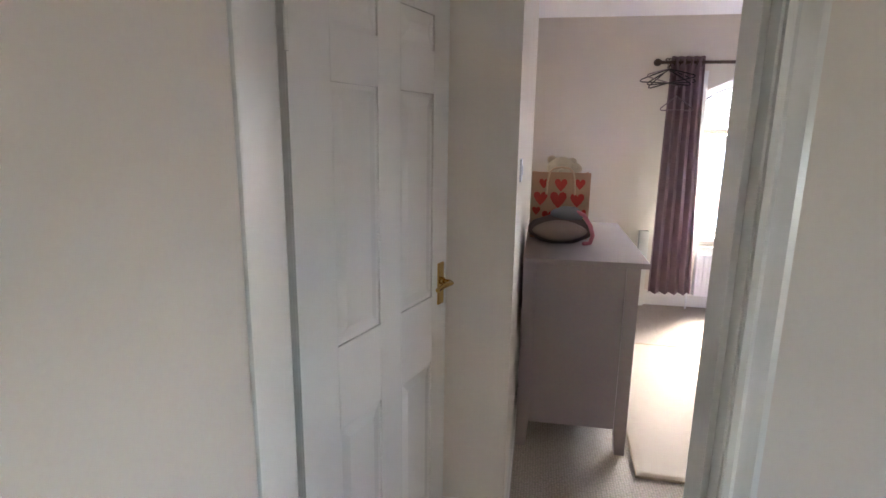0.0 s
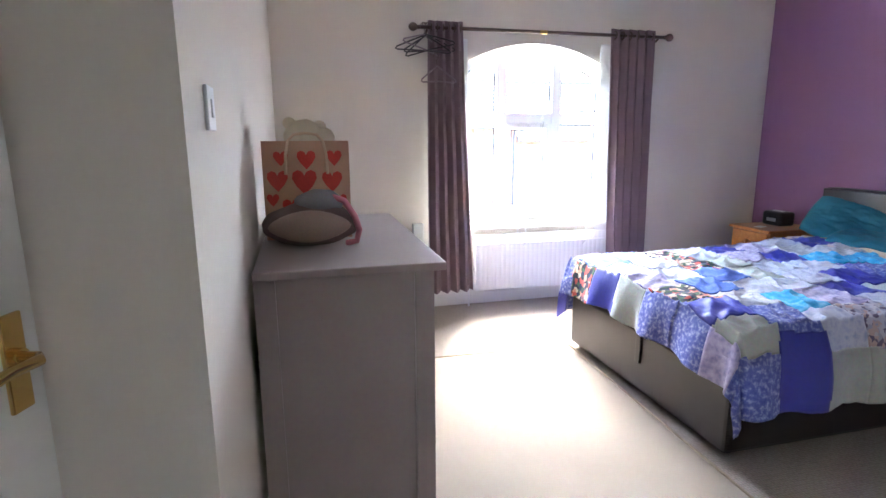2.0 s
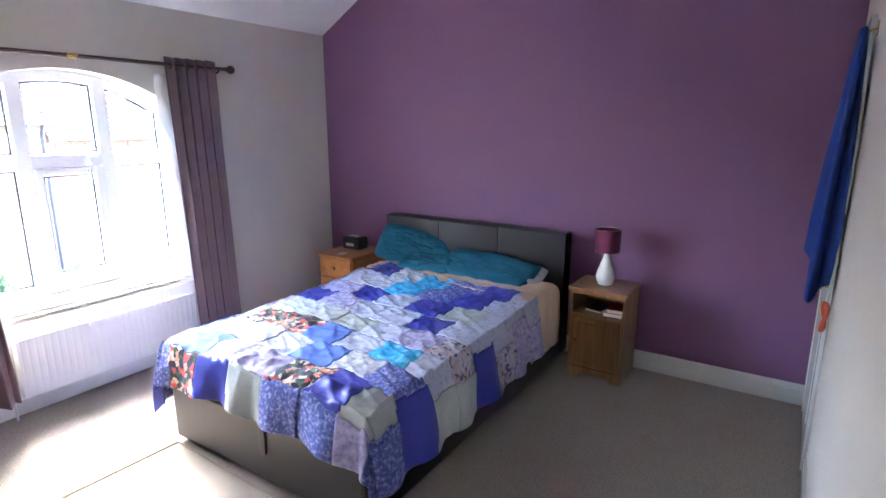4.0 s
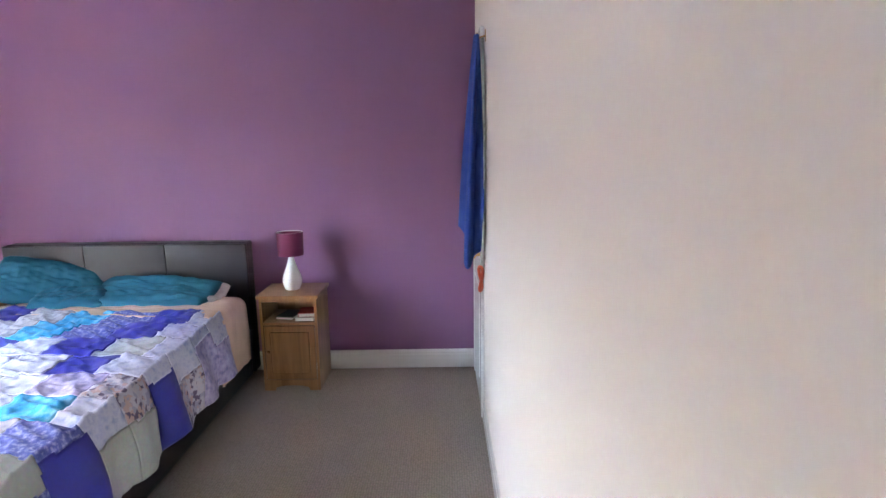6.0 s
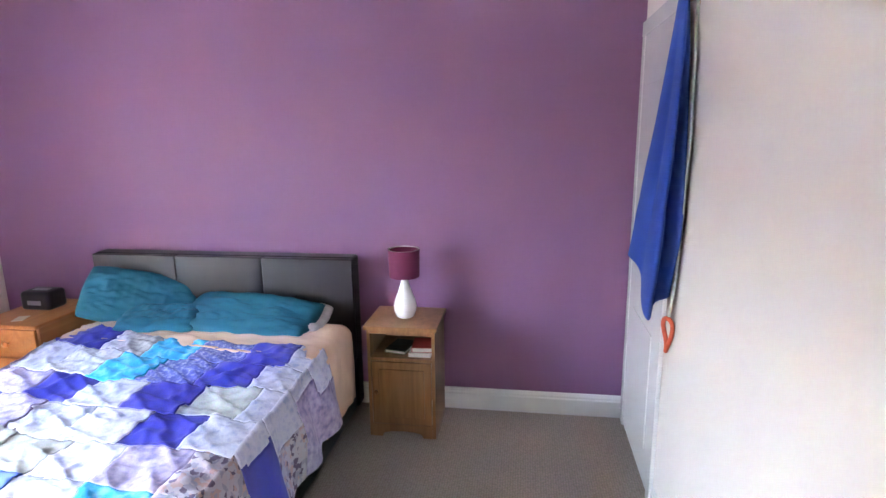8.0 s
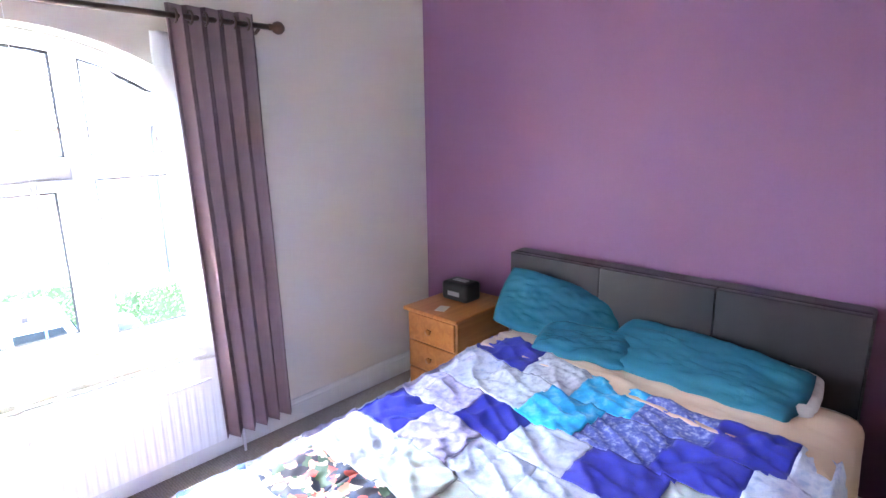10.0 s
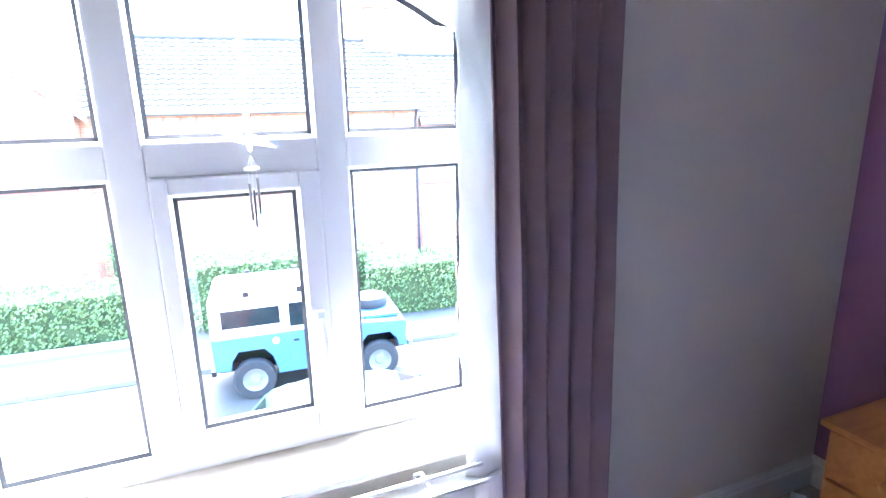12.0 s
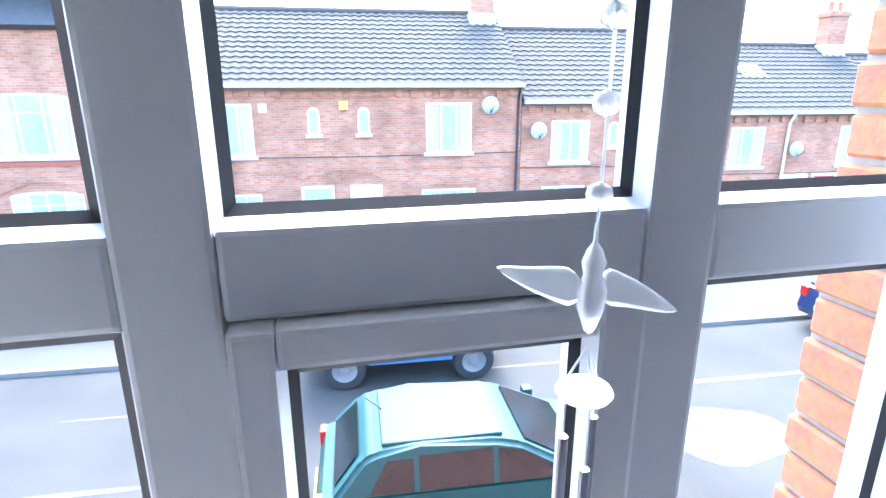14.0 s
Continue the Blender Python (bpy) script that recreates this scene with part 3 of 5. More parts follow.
def peach_sheet():
    def f(u, v):
        s = -0.40 + u * (BY1 - BY0 + 0.40)           # the part below zero hangs down the side
        top = max(0.0, s) / (BY1 - BY0)
        q = 3.50 + 0.10 * top + v * (0.44 - 0.06 * top + 0.03 * math.sin(u * 9))
        wave = 0.016 * noise.noise((u * 7, v * 4, 3)) + 0.016 * abs(noise.noise((u * 12, v * 9, 6)))
        if s > 0.05:
            return Vector((q, BY0 + s, 0.632 + wave))
        r = max(0.0, min(1.0, (0.05 - s) / 0.10))
        hang = max(0.0, -0.05 - s)
        return Vector((q + 0.04 * hang, BY0 + 0.05 - 0.075 * math.sin(r * math.pi / 2) - 0.03 * hang + 0.6 * wave, 0.632 - 0.07 * (1 - math.cos(r * math.pi / 2)) + wave * (1 - r) - hang))
    ob = part("folded_sheet", sheet(80, 24, f), M_PEACH, None, "", True)
    tagged(ob, "peach cotton sheet folded back below the pillows", "sheet")
    ob.modifiers.new("thickness", "SOLIDIFY").thickness = 0.012


peach_sheet()


def pillow(name, at, turns, w, d, h, seed, material, label):
    """A stuffed pillow with pinched corners and creases."""
    n = 36
    own = bmesh.new()
    for side in (1, -1):
        g = []
        for i in range(n + 1):
            row = []
            for j in range(n + 1):
                a, b = 2 * i / n - 1, 2 * j / n - 1
                k = max(0.0, (1 - a ** 4) * (1 - b ** 4)) ** 0.45
                cr = 0.22 * noise.noise((a * 2.6 + seed, b * 3, side)) + 0.45 * abs(noise.noise((a * 5 + b * 3, b * 6 + seed, side * 2)))
                px = a * w / 2 * (1 - 0.07 * (1 - b * b) * abs(a) ** 3 * -1 - 0.04 * b * b)
                py = b * d / 2 * (1 - 0.05 * a * a)
                row.append(own.verts.new((px, py, side * h / 2 * k * (1 + cr) + 0.02 * noise.noise((a * 2, b * 2, seed)))))
            g.append(row)
        for i in range(n):
            for j in range(n):
                own.faces.new((g[i][j], g[i + 1][j], g[i + 1][j + 1], g[i][j + 1]))
    bmesh.ops.remove_doubles(own, verts=own.verts, dist=0.002)
    ob = part(name, own, material, None, "", True)
    ob.matrix_basis = pose(*at, *turns)
    return tagged(ob, label, "pillow", "pillows on the bed")


pillow("pillow", (4.02, 2.79, 0.715), (22, -46, 8), 0.33, 0.62, 0.11, 1.0, M_TEAL, "teal cotton pillow leaning on the headboard")
pillow("pillow", (3.93, 2.08, 0.675), (2, -14, -5), 0.36, 0.80, 0.085, 4.0, M_TEAL, "crumpled teal cotton pillow lying on the mattress")
pillow("pillow", (3.98, 1.92, 0.640), (0, -6, 3), 0.34, 0.54, 0.075, 9.0, M_WHITE, "white cotton pillow under the teal one")
pillow("pillow", (3.84, 2.54, 0.672), (0, -8, 10), 0.26, 0.44, 0.075, 12.0, M_TEAL, "small crumpled teal pillow lying flat")

# ---- curtains, pole and hangers ----
PZ, PY = 2.118, 3.90
pole = thing("curtain_pole", (WC, PY, PZ), "brown metal curtain pole with turned wooden ball ends", "curtain pole")
part("rod", tube([(-0.95, 0, 0.0), (1.04, 0, 0.0)], 0.013, 12), M_ROD, pole, smooth=True)
ball = [(0.0, 0.0), (0.013, 0.0), (0.016, 0.012), (0.012, 0.02), (0.024, 0.032), (0.031, 0.05), (0.028, 0.068), (0.015, 0.082), (0.0, 0.086)]
part("finial", lathe(ball, 18, None, (1.04, 0, 0), "x"), M_ROD, pole, smooth=True)
part("finial", lathe([(r, -h) for r, h in ball], 18, None, (-0.95, 0, 0), "x"), M_ROD, pole, smooth=True)
for x in (-0.90, 0.99):
    part("bracket", tube([(x, 0, -0.016), (x, 0.03, -0.03), (x, 0.098, -0.03)], 0.008, 8), M_ROD, pole, smooth=True)
part("rod_joint", tube([(-0.03, 0, 0), (0.03, 0, 0)], 0.0155, 12), M_BRASS, pole)


def curtain(top, bottom, zb, lean, folds, label, lining):
    """A pleated eyelet curtain; top and bottom: the x range there."""
    t = thing("curtain", ((top[0] + top[1]) / 2, PY, zb), label, "curtain", "pair of curtains")
    cx, h = (top[0] + top[1]) / 2, 2.165 - zb
    def f(off, amp):
        def g(u, v):
            a = bottom[0] + (top[0] - bottom[0]) * v
            b = bottom[1] + (top[1] - bottom[1]) * v
            ph = u * folds * 2 * math.pi + 0.8 * noise.noise((u * 4, v * 1.5, 3)) * (1 - v)
            y = amp * math.sin(ph) * (0.75 + 0.4 * (1 - v)) - lean * (1 - v) ** 1.3 + off + 0.008 * noise.noise((u * 6, v * 5, 1))
            return Vector((a + (b - a) * (u + 0.012 * math.sin(ph * 2)) - cx, y, v * h + 0.006 * math.sin(ph)))
        return g
    c = part("cloth", sheet(90, 40, f(0.0, 0.024)), M_CURTAIN, t, smooth=True)
    c.modifiers.new("thickness", "SOLIDIFY").thickness = 0.004
    a, b = lining
    def lf(u, v):
        x = a + (b - a) * u - cx
        return Vector((x, 0.045 + 0.012 * math.sin(u * 9 + v * 3) + 0.032 * noise.noise((u * 3 + v * 5, v * 13, 5)) - lean * (1 - v) ** 1.3 * 0.7, 0.03 + v * (h - 0.14) + 0.004 * noise.noise((u * 9, v * 9, 2))))
    ln = part("lining", sheet(24, 90, lf), M_LINING, t, "white crumpled curtain lining", True)
    ln.modifiers.new("thickness", "SOLIDIFY").thickness = 0.003
    for k in range(6):
        x = top[0] + (top[1] - top[0]) * (k + 0.5) / 6 - cx
        part("eyelet", tube([(x, 0.028 * math.cos(q), h - 0.047 + 0.028 * math.sin(q)) for q in (2 * math.pi * j / 14 for j in range(14))], 0.005, 6, closed=True), M_ROD, t)
    return t


curtain((1.225, 1.487), (1.17, 1.515), 0.20, 0.20, 4.5, "aubergine brown eyelet curtain drawn to the window side, hung with hangers", (1.30, 1.535))
curtain((2.695, 3.085), (2.73, 3.085), 0.16, 0.055, 5, "aubergine brown eyelet curtain with white lining beside the window", (2.635, 2.83))

M_HANGER = mat("dark_plastic_hanger", (0.035, 0.026, 0.028), 0.4, var=0.1)
M_HANGER2 = mat("pink_grey_plastic_hanger", (0.22, 0.16, 0.18), 0.4, var=0.1)


def hanger(at, turn, tilt, material, label, w=0.40):
    t = thing("clothes_hanger", at, label, "hanger", "clothes hangers on the curtain pole")
    t.matrix_basis = pose(*at, -17, tilt, turn)
    hook = [(0.019 * math.cos(q), 0, 0.0 + 0.019 * math.sin(q)) for q in (math.radians(200 - 250 * k / 10) for k in range(11))] + [(0, 0, -0.035), (0, 0, -0.075)]
    part("hook", tube(hook, 0.002, 6), M_ROD, t)
    body = [(0, 0, -0.075), (w * 0.2, 0, -0.115), (w * 0.48, 0, -0.175), (w * 0.5, 0, -0.190), (w * 0.46, 0, -0.196), (0, 0, -0.190), (-w * 0.46, 0, -0.196), (-w * 0.5, 0, -0.190), (-w * 0.48, 0, -0.175), (-w * 0.2, 0, -0.115)]
    part("shoulder", tube(body, 0.0055, 8, closed=True), material, t, smooth=True)
    return t


hanger((1.205, PY, PZ + 0.014), 12, -4, M_HANGER, "dark plastic clothes hanger hooked on the curtain pole")
hanger((1.215, PY - 0.004, PZ + 0.014), -22, 6, M_HANGER, "dark plastic clothes hanger hooked on the curtain pole")
hanger((1.195, PY - 0.008, PZ + 0.014), 28, 12, M_HANGER2, "pinkish plastic clothes hanger hooked on the curtain pole")
hanger((1.19, PY - 0.012, PZ + 0.014), -8, -14, M_HANGER, "dark wire clothes hanger hooked askew on the pole", 0.36)
hanger((1.27, PY - 0.062, 1.915), 6, 0, M_HANGER2, "small grey plastic hanger hung from another hanger", 0.26)

# ---- radiator with an airer hooked over it ----
def radiator():
    t = thing("radiator", (2.20, 3.93, 0.13), "white panel radiator below the window sill", "radiator")
    w, h = 1.20, 0.44
    def f(u, v):
        x = -w / 2 + u * w
        rib = 0.003 * max(0.0, math.sin(u * 2 * math.pi * 30)) ** 0.5 * (1 if 0.06 < v < 0.94 else 0)
        return Vector((x, -0.035 - rib, v * h))
    part("panel", sheet(240, 16, f), M_RAD, t, smooth=40)
    part("panel", box(-w / 2, w / 2, 0.02, 0.032, 0, h, 0.004), M_RAD, t)
    part("top_grille", box(-w / 2, w / 2, -0.036, 0.034, h - 0.004, h + 0.008, 0.003), M_RAD, t)
    for s in (-1, 1):
        part("side_cover", box(s * w / 2 - 0.006, s * w / 2 + 0.006, -0.036, 0.034, 0.005, h, 0.003), M_RAD, t)
        part("pipe", tube([(s * (w / 2 + 0.05), 0, -0.13), (s * (w / 2 + 0.05), 0, 0.03), (s * (w / 2 + 0.005), 0, 0.03)], 0.0075, 8), M_RAD, t)
    part("valve", lathe([(0.013, 0), (0.018, 0.006), (0.018, 0.05), (0.012, 0.06)], 14, None, (w / 2 + 0.05, 0, 0.03)), M_RAD, t, smooth=40)
    return t


radiator()
airer = thing("radiator_airer", (2.13, 3.80, 0.50), "white wire clothes airer hooked over the radiator", "clothes airer")
for (y, z) in ((0.0, 0.15), (-0.03, 0.035), (0.05, 0.165)):
    part("rail", tube([(-0.56, y, z), (0.52, y, z)], 0.006, 8), M_RAD, airer, smooth=True)
for x in (-0.16, 0.36):
    part("hook_arm", tube([(x, 0.16, 0.06), (x, 0.15, 0.11), (x, 0.09, 0.155), (x, 0.0, 0.155), (x, -0.03, 0.035), (x, 0.03, -0.01)], 0.005, 8), M_RAD, airer, smooth=True)

# ---- bedside cabinet with lamp ----
def bedside():
    x0, x1, y0, y1, h = 3.925, 4.265, 1.045, 1.415, 0.645
    t = thing("bedside_cabinet", (x0, y0, 0), "brown oak bedside cabinet with an open shelf and one door", "bedside cabinet")
    w, d = y1 - y0, x1 - x0
    part("top", box(-0.018, d, -0.014, w + 0.014, h - 0.022, h, 0.005), M_WALNUT, t)
    for y in (0, w - 0.018):
        part("side_panel", box(0, d, y, y + 0.018, 0.0, h - 0.022, 0.002), M_WALNUT, t)
    part("back_panel", box(d - 0.01, d - 0.002, 0.018, w - 0.018, 0.06, h - 0.022), M_WALNUT, t)
    part("shelf", box(0.004, d - 0.01, 0.018, w - 0.018, 0.445, 0.463, 0.002), M_WALNUT, t)
    part("front_rail", box(0.0, 0.016, 0.018, w - 0.018, 0.60, h - 0.022, 0.002), M_WALNUT, t)
    arch = [(0.018, 0.0), (0.07, 0.0), (0.08, 0.022), (0.12, 0.032), (w / 2, 0.036), (w - 0.12, 0.032), (w - 0.08, 0.022), (w - 0.07, 0.0), (w - 0.018, 0.0), (w - 0.018, 0.075), (0.018, 0.075)]
    part("plinth", prism(arch, 0.0, 0.016, plane="yz"), M_WALNUT, t)
    dr = part("door", box(-0.001, 0.017, 0.022, w - 0.022, 0.08, 0.44, 0.003), M_WALNUT, t)
    part("moulding", box(-0.007, 0.0, 0.06, w - 0.06, 0.12, 0.40, 0.006), M_WALNUT, dr)
    part("knob", lathe([(0.006, 0), (0.006, -0.01), (0.013, -0.016), (0.011, -0.024), (0, -0.026)], 14, None, (-0.001, w - 0.045, 0.27), "x"), M_WALNUT, dr, smooth=True)
    return t


bedside()
M_SHADE = mat("plum_fabric_shade", (0.145, 0.012, 0.055), 0.7, var=0.10, scale=14, bump=0.2, bscale=240)
M_CERAM = mat("white_glazed_ceramic", (0.76, 0.75, 0.70), 0.15, var=0.02, scale=5, bump=0, coat=0.3)
M_PAPER = mat("white_paper", (0.72, 0.70, 0.66), 0.8, var=0.06, scale=9)
M_RED = mat("red_book_cover", (0.42, 0.03, 0.025), 0.45, var=0.08, scale=8)
M_BLACK = mat("black_plastic", (0.014, 0.014, 0.016), 0.35, var=0.1, scale=9)
M_SILVER = mat("silver_grey_plastic", (0.45, 0.46, 0.48), 0.35, var=0.05)


def lamp():
    t = thing("table_lamp", (4.09, 1.235, 0.645), "small table lamp with white ceramic base and plum shade", "lamp")
    part("base", lathe([(0.0, 0.0), (0.042, 0.0), (0.05, 0.006), (0.062, 0.04), (0.064, 0.065), (0.056, 0.10), (0.038, 0.145), (0.024, 0.19), (0.018, 0.215), (0.018, 0.225), (0, 0.225)], 32), M_CERAM, t, smooth=50)
    part("lamp_holder", lathe([(0.016, 0.222), (0.016, 0.27), (0.008, 0.275), (0.0, 0.275)], 16), M_WHITE, t)
    part("bulb", lathe([(0.013, 0.275), (0.02, 0.30), (0.026, 0.325), (0.018, 0.345), (0.0, 0.352)], 18), M_CERAM, t, smooth=True)
    part("shade", lathe([(0.083, 0.232), (0.086, 0.385), (0.084, 0.385), (0.081, 0.232), (0.083, 0.232)], 40), M_SHADE, t, smooth=40)
    part("shade_ring", tube([(0.083 * math.cos(q), 0.083 * math.sin(q), 0.383) for q in (2 * math.pi * k / 32 for k in range(32))], 0.0025, 6, closed=True), M_WHITE, t)
    part("spider", tube([(-0.082, 0, 0.27), (0.082, 0, 0.27)], 0.002, 6), M_ROD, t)
    part("flex", tube([(0.045, 0.0, 0.01), (0.10, 0.02, 0.004), (0.165, 0.05, 0.004)], 0.003, 6), M_WHITE, t)
    return t


lamp()


def book(at, size, turn, cover, label):
    t = thing("book", at, label, "book", "books in the bedside cabinet", turn)
    w, d, h = size
    part("page_block", box(0.003, w - 0.003, 0.002, d - 0.004, 0.002, h - 0.002), M_PAPER, t)
    for z in (0, h - 0.002):
        part("cover", box(0, w, 0, d, z, z + 0.002), cover, t)
    part("spine", box(0, w, d - 0.003, d, 0, h), cover, t)


book((3.955, 1.075, 0.463), (0.16, 0.12, 0.022), 0, M_PAPER, "white paperback lying on the cabinet shelf")
book((3.975, 1.07, 0.485), (0.15, 0.11, 0.026), 4, M_RED, "red covered book lying on a white one")
book((3.98, 1.22, 0.463), (0.17, 0.12, 0.018), -12, M_BLACK, "dark magazine lying on the cabinet shelf")

# ---- pine bedside drawers with clock radio ----
def pine_drawers():
    x0, x1, y0, y1, h = 3.775, 4.265, 3.275, 3.66, 0.62
    t = thing("bedside_chest", (x0, y0, 0), "orange lacquered pine bedside chest with wooden knobs", "bedside drawers")
    w, d = y1 - y0, x1 - x0
    part("top", box(-0.015, d, -0.015, w + 0.015, h - 0.024, h, 0.008), M_PINE, t)
    part("carcass", box(0.018, d, 0, w, 0.05, h - 0.024, 0.004), M_PINE, t)
    part("plinth", box(0.01, d, -0.006, w + 0.006, 0.0, 0.07, 0.004), M_PINE, t)
    for k in range(3):
        z0 = 0.082 + k * 0.172
        dr = part("drawer", box(0.0, 0.02, 0.014, w - 0.014, z0, z0 + 0.162, 0.006), M_PINE, t)
        part("knob", lathe([(0.008, 0), (0.008, -0.01), (0.019, -0.018), (0.017, -0.029), (0, -0.032)], 16, None, (0.0, w / 2, z0 + 0.081), "x"), M_PINE, dr, smooth=True)


pine_drawers()
radio = thing("clock_radio", (4.08, 3.50, 0.62), "black clock radio with a pale display", "clock radio")
part("body", box(-0.07, 0.07, -0.10, 0.10, 0.0, 0.115, 0.028, seg=4), M_BLACK, radio, smooth=40)
part("display", box(-0.073, -0.069, -0.045, 0.045, 0.035, 0.062, 0.001), M_SILVER, radio, "pale grey display panel")
part("button", box(-0.02, 0.02, -0.05, 0.05, 0.113, 0.119, 0.002), M_SILVER, radio)
card = box(-0.045, 0.045, -0.03, 0.03, 0.0, 0.003, 0.001)
tagged(part("card", card, M_PAPER, None), "small white card lying on the pine bedside chest", "card").matrix_basis = pose(3.87, 3.46, 0.62, 0, 0, 20)
cable = tube([(4.21, 3.27, 0.62), (4.22, 3.24, 0.63), (4.235, 3.225, 0.75), (4.25, 3.23, 0.9), (4.26, 3.26, 0.62), (4.27, 3.262, 0.3)], 0.003, 6)
tagged(part("charger_cable", cable, M_WHITE, None, smooth=True), "thin white charging cable beside the headboard", "cable")

# ---- cupboard door, towel and hair band on the doorway wall ----
cup = tagged(new("door_2"), "closed white painted cupboard door in the corner", "door", kind="structure")
part("leaf", box(3.575, 4.21, 0.002, 0.016, 0.02, 2.10, 0.003), M_GLOSS, cup)
for a, b in ((3.51, 3.575), (4.21, 4.275)):
    part("casing", box(a, b, 0.002, 0.020, 0.0, 2.10, 0.004), M_GLOSS, cup)
part("casing", box(3.51, 4.275, 0.002, 0.022, 2.10, 2.17, 0.004), M_GLOSS, cup)
for z0, z1 in ((0.18, 0.74), (0.92, 1.86)):
    part("panel", box(3.67, 4.11, 0.014, 0.021, z0, z1, 0.005), M_GLOSS, cup)
part("handle", lathe([(0.010, 0.0), (0.010, 0.02), (0.024, 0.03), (0.026, 0.042), (0.016, 0.054), (0.0, 0.056)], 18, None, (3.62, 0.016, 0.95), "y"), M_BRASS, cup, smooth=True)
M_TOWEL = mat("royal_blue_terry", (0.028, 0.075, 0.34), 0.95, var=0.12, scale=9, bump=0.6, bscale=330, depth=0.004)


def towel():
    hook = thing("wall_hook", (3.40, 0.0, 2.10), "small brass coat hook screwed to the cream wall", "hook")
    part("plate", box(-0.012, 0.012, 0.0, 0.004, -0.03, 0.03, 0.002), M_BRASS, hook)
    part("prong", tube([(0, 0.003, 0.0), (0, 0.035, -0.012), (0, 0.045, 0.012)], 0.005, 8), M_BRASS, hook)
    def f(u, v):
        a = u * 2 * math.pi
        hgt = 1 - v
        rad = (0.05 + 0.15 * v ** 0.8) * (1 - 0.12 * max(0, v - 0.82) / 0.18)
        flat = 0.32 + 0.06 * v
        fold = 1 + 0.34 * math.sin(a * 5 + 1.6 * v) * min(1, v * 3) + 0.12 * noise.noise((u * 6, v * 4, 2))
        x = rad * math.cos(a) * fold * (1.0 if v < 0.75 else 1.06)
        y = rad * math.sin(a) * flat * fold * 0.85 + 0.046 + 0.020 * v
        drop = 1.02 * v + (0.10 - 0.16 * math.cos(a) + 0.07 * math.sin(3 * a) - 0.05) * max(0, v - 0.7) * 2.2
        return Vector((x + 0.17 * v * v, max(0.006, y), -drop))
    ob = part("towel", sheet(72, 60, f), M_TOWEL, None, smooth=True)
    ob.location = (3.43, 0.0, 2.105)
    tagged(ob, "royal blue terry bath towel hanging from a wall hook", "towel")


towel()
M_BAND = mat("orange_red_band", (0.58, 0.09, 0.03), 0.6, var=0.1)
band = tube([(3.37 + 0.050 * math.cos(q), 0.030 + 0.008 * math.sin(2 * q), 0.865 + 0.065 * math.sin(q)) for q in (2 * math.pi * k / 28 for k in range(28))], 0.009, 8, closed=True)
tagged(part("hair_band", band, M_BAND, None, smooth=True), "orange-red hair band hanging on a cord below the towel", "hair band")
M_CORD = mat("pale_green_cord", (0.50, 0.58, 0.48), 0.8, var=0.2, scale=30)
cord = tube([(3.345, 0.020, 2.08), (3.33, 0.012, 1.6), (3.36, 0.016, 1.1), (3.375, 0.026, 0.95), (3.37, 0.030, 0.925)], 0.006, 6)
tagged(part("cord", cord, M_CORD, None, smooth=True), "pale green knotted cord hanging behind the towel", "cord")

# ---- light switch on the side wall ----
sw = thing("light_switch", (XL, 1.02, 1.405), "white plastic light switch on the cream wall", "light switch")
part("plate", box(0.0, 0.008, -0.043, 0.043, -0.043, 0.043, 0.003), M_UPVC, sw)
part("rocker", box(0.007, 0.012, -0.012, 0.012, -0.018, 0.018, 0.002), M_UPVC, sw)

# ---- things on the chest of drawers ----
M_BAG = mat("cream_gift_bag", (0.52, 0.30, 0.20), 0.6, var=0.08, scale=6)
M_HEART = mat("red_heart_print", (0.55, 0.045, 0.03), 0.55, var=0.15, scale=20)


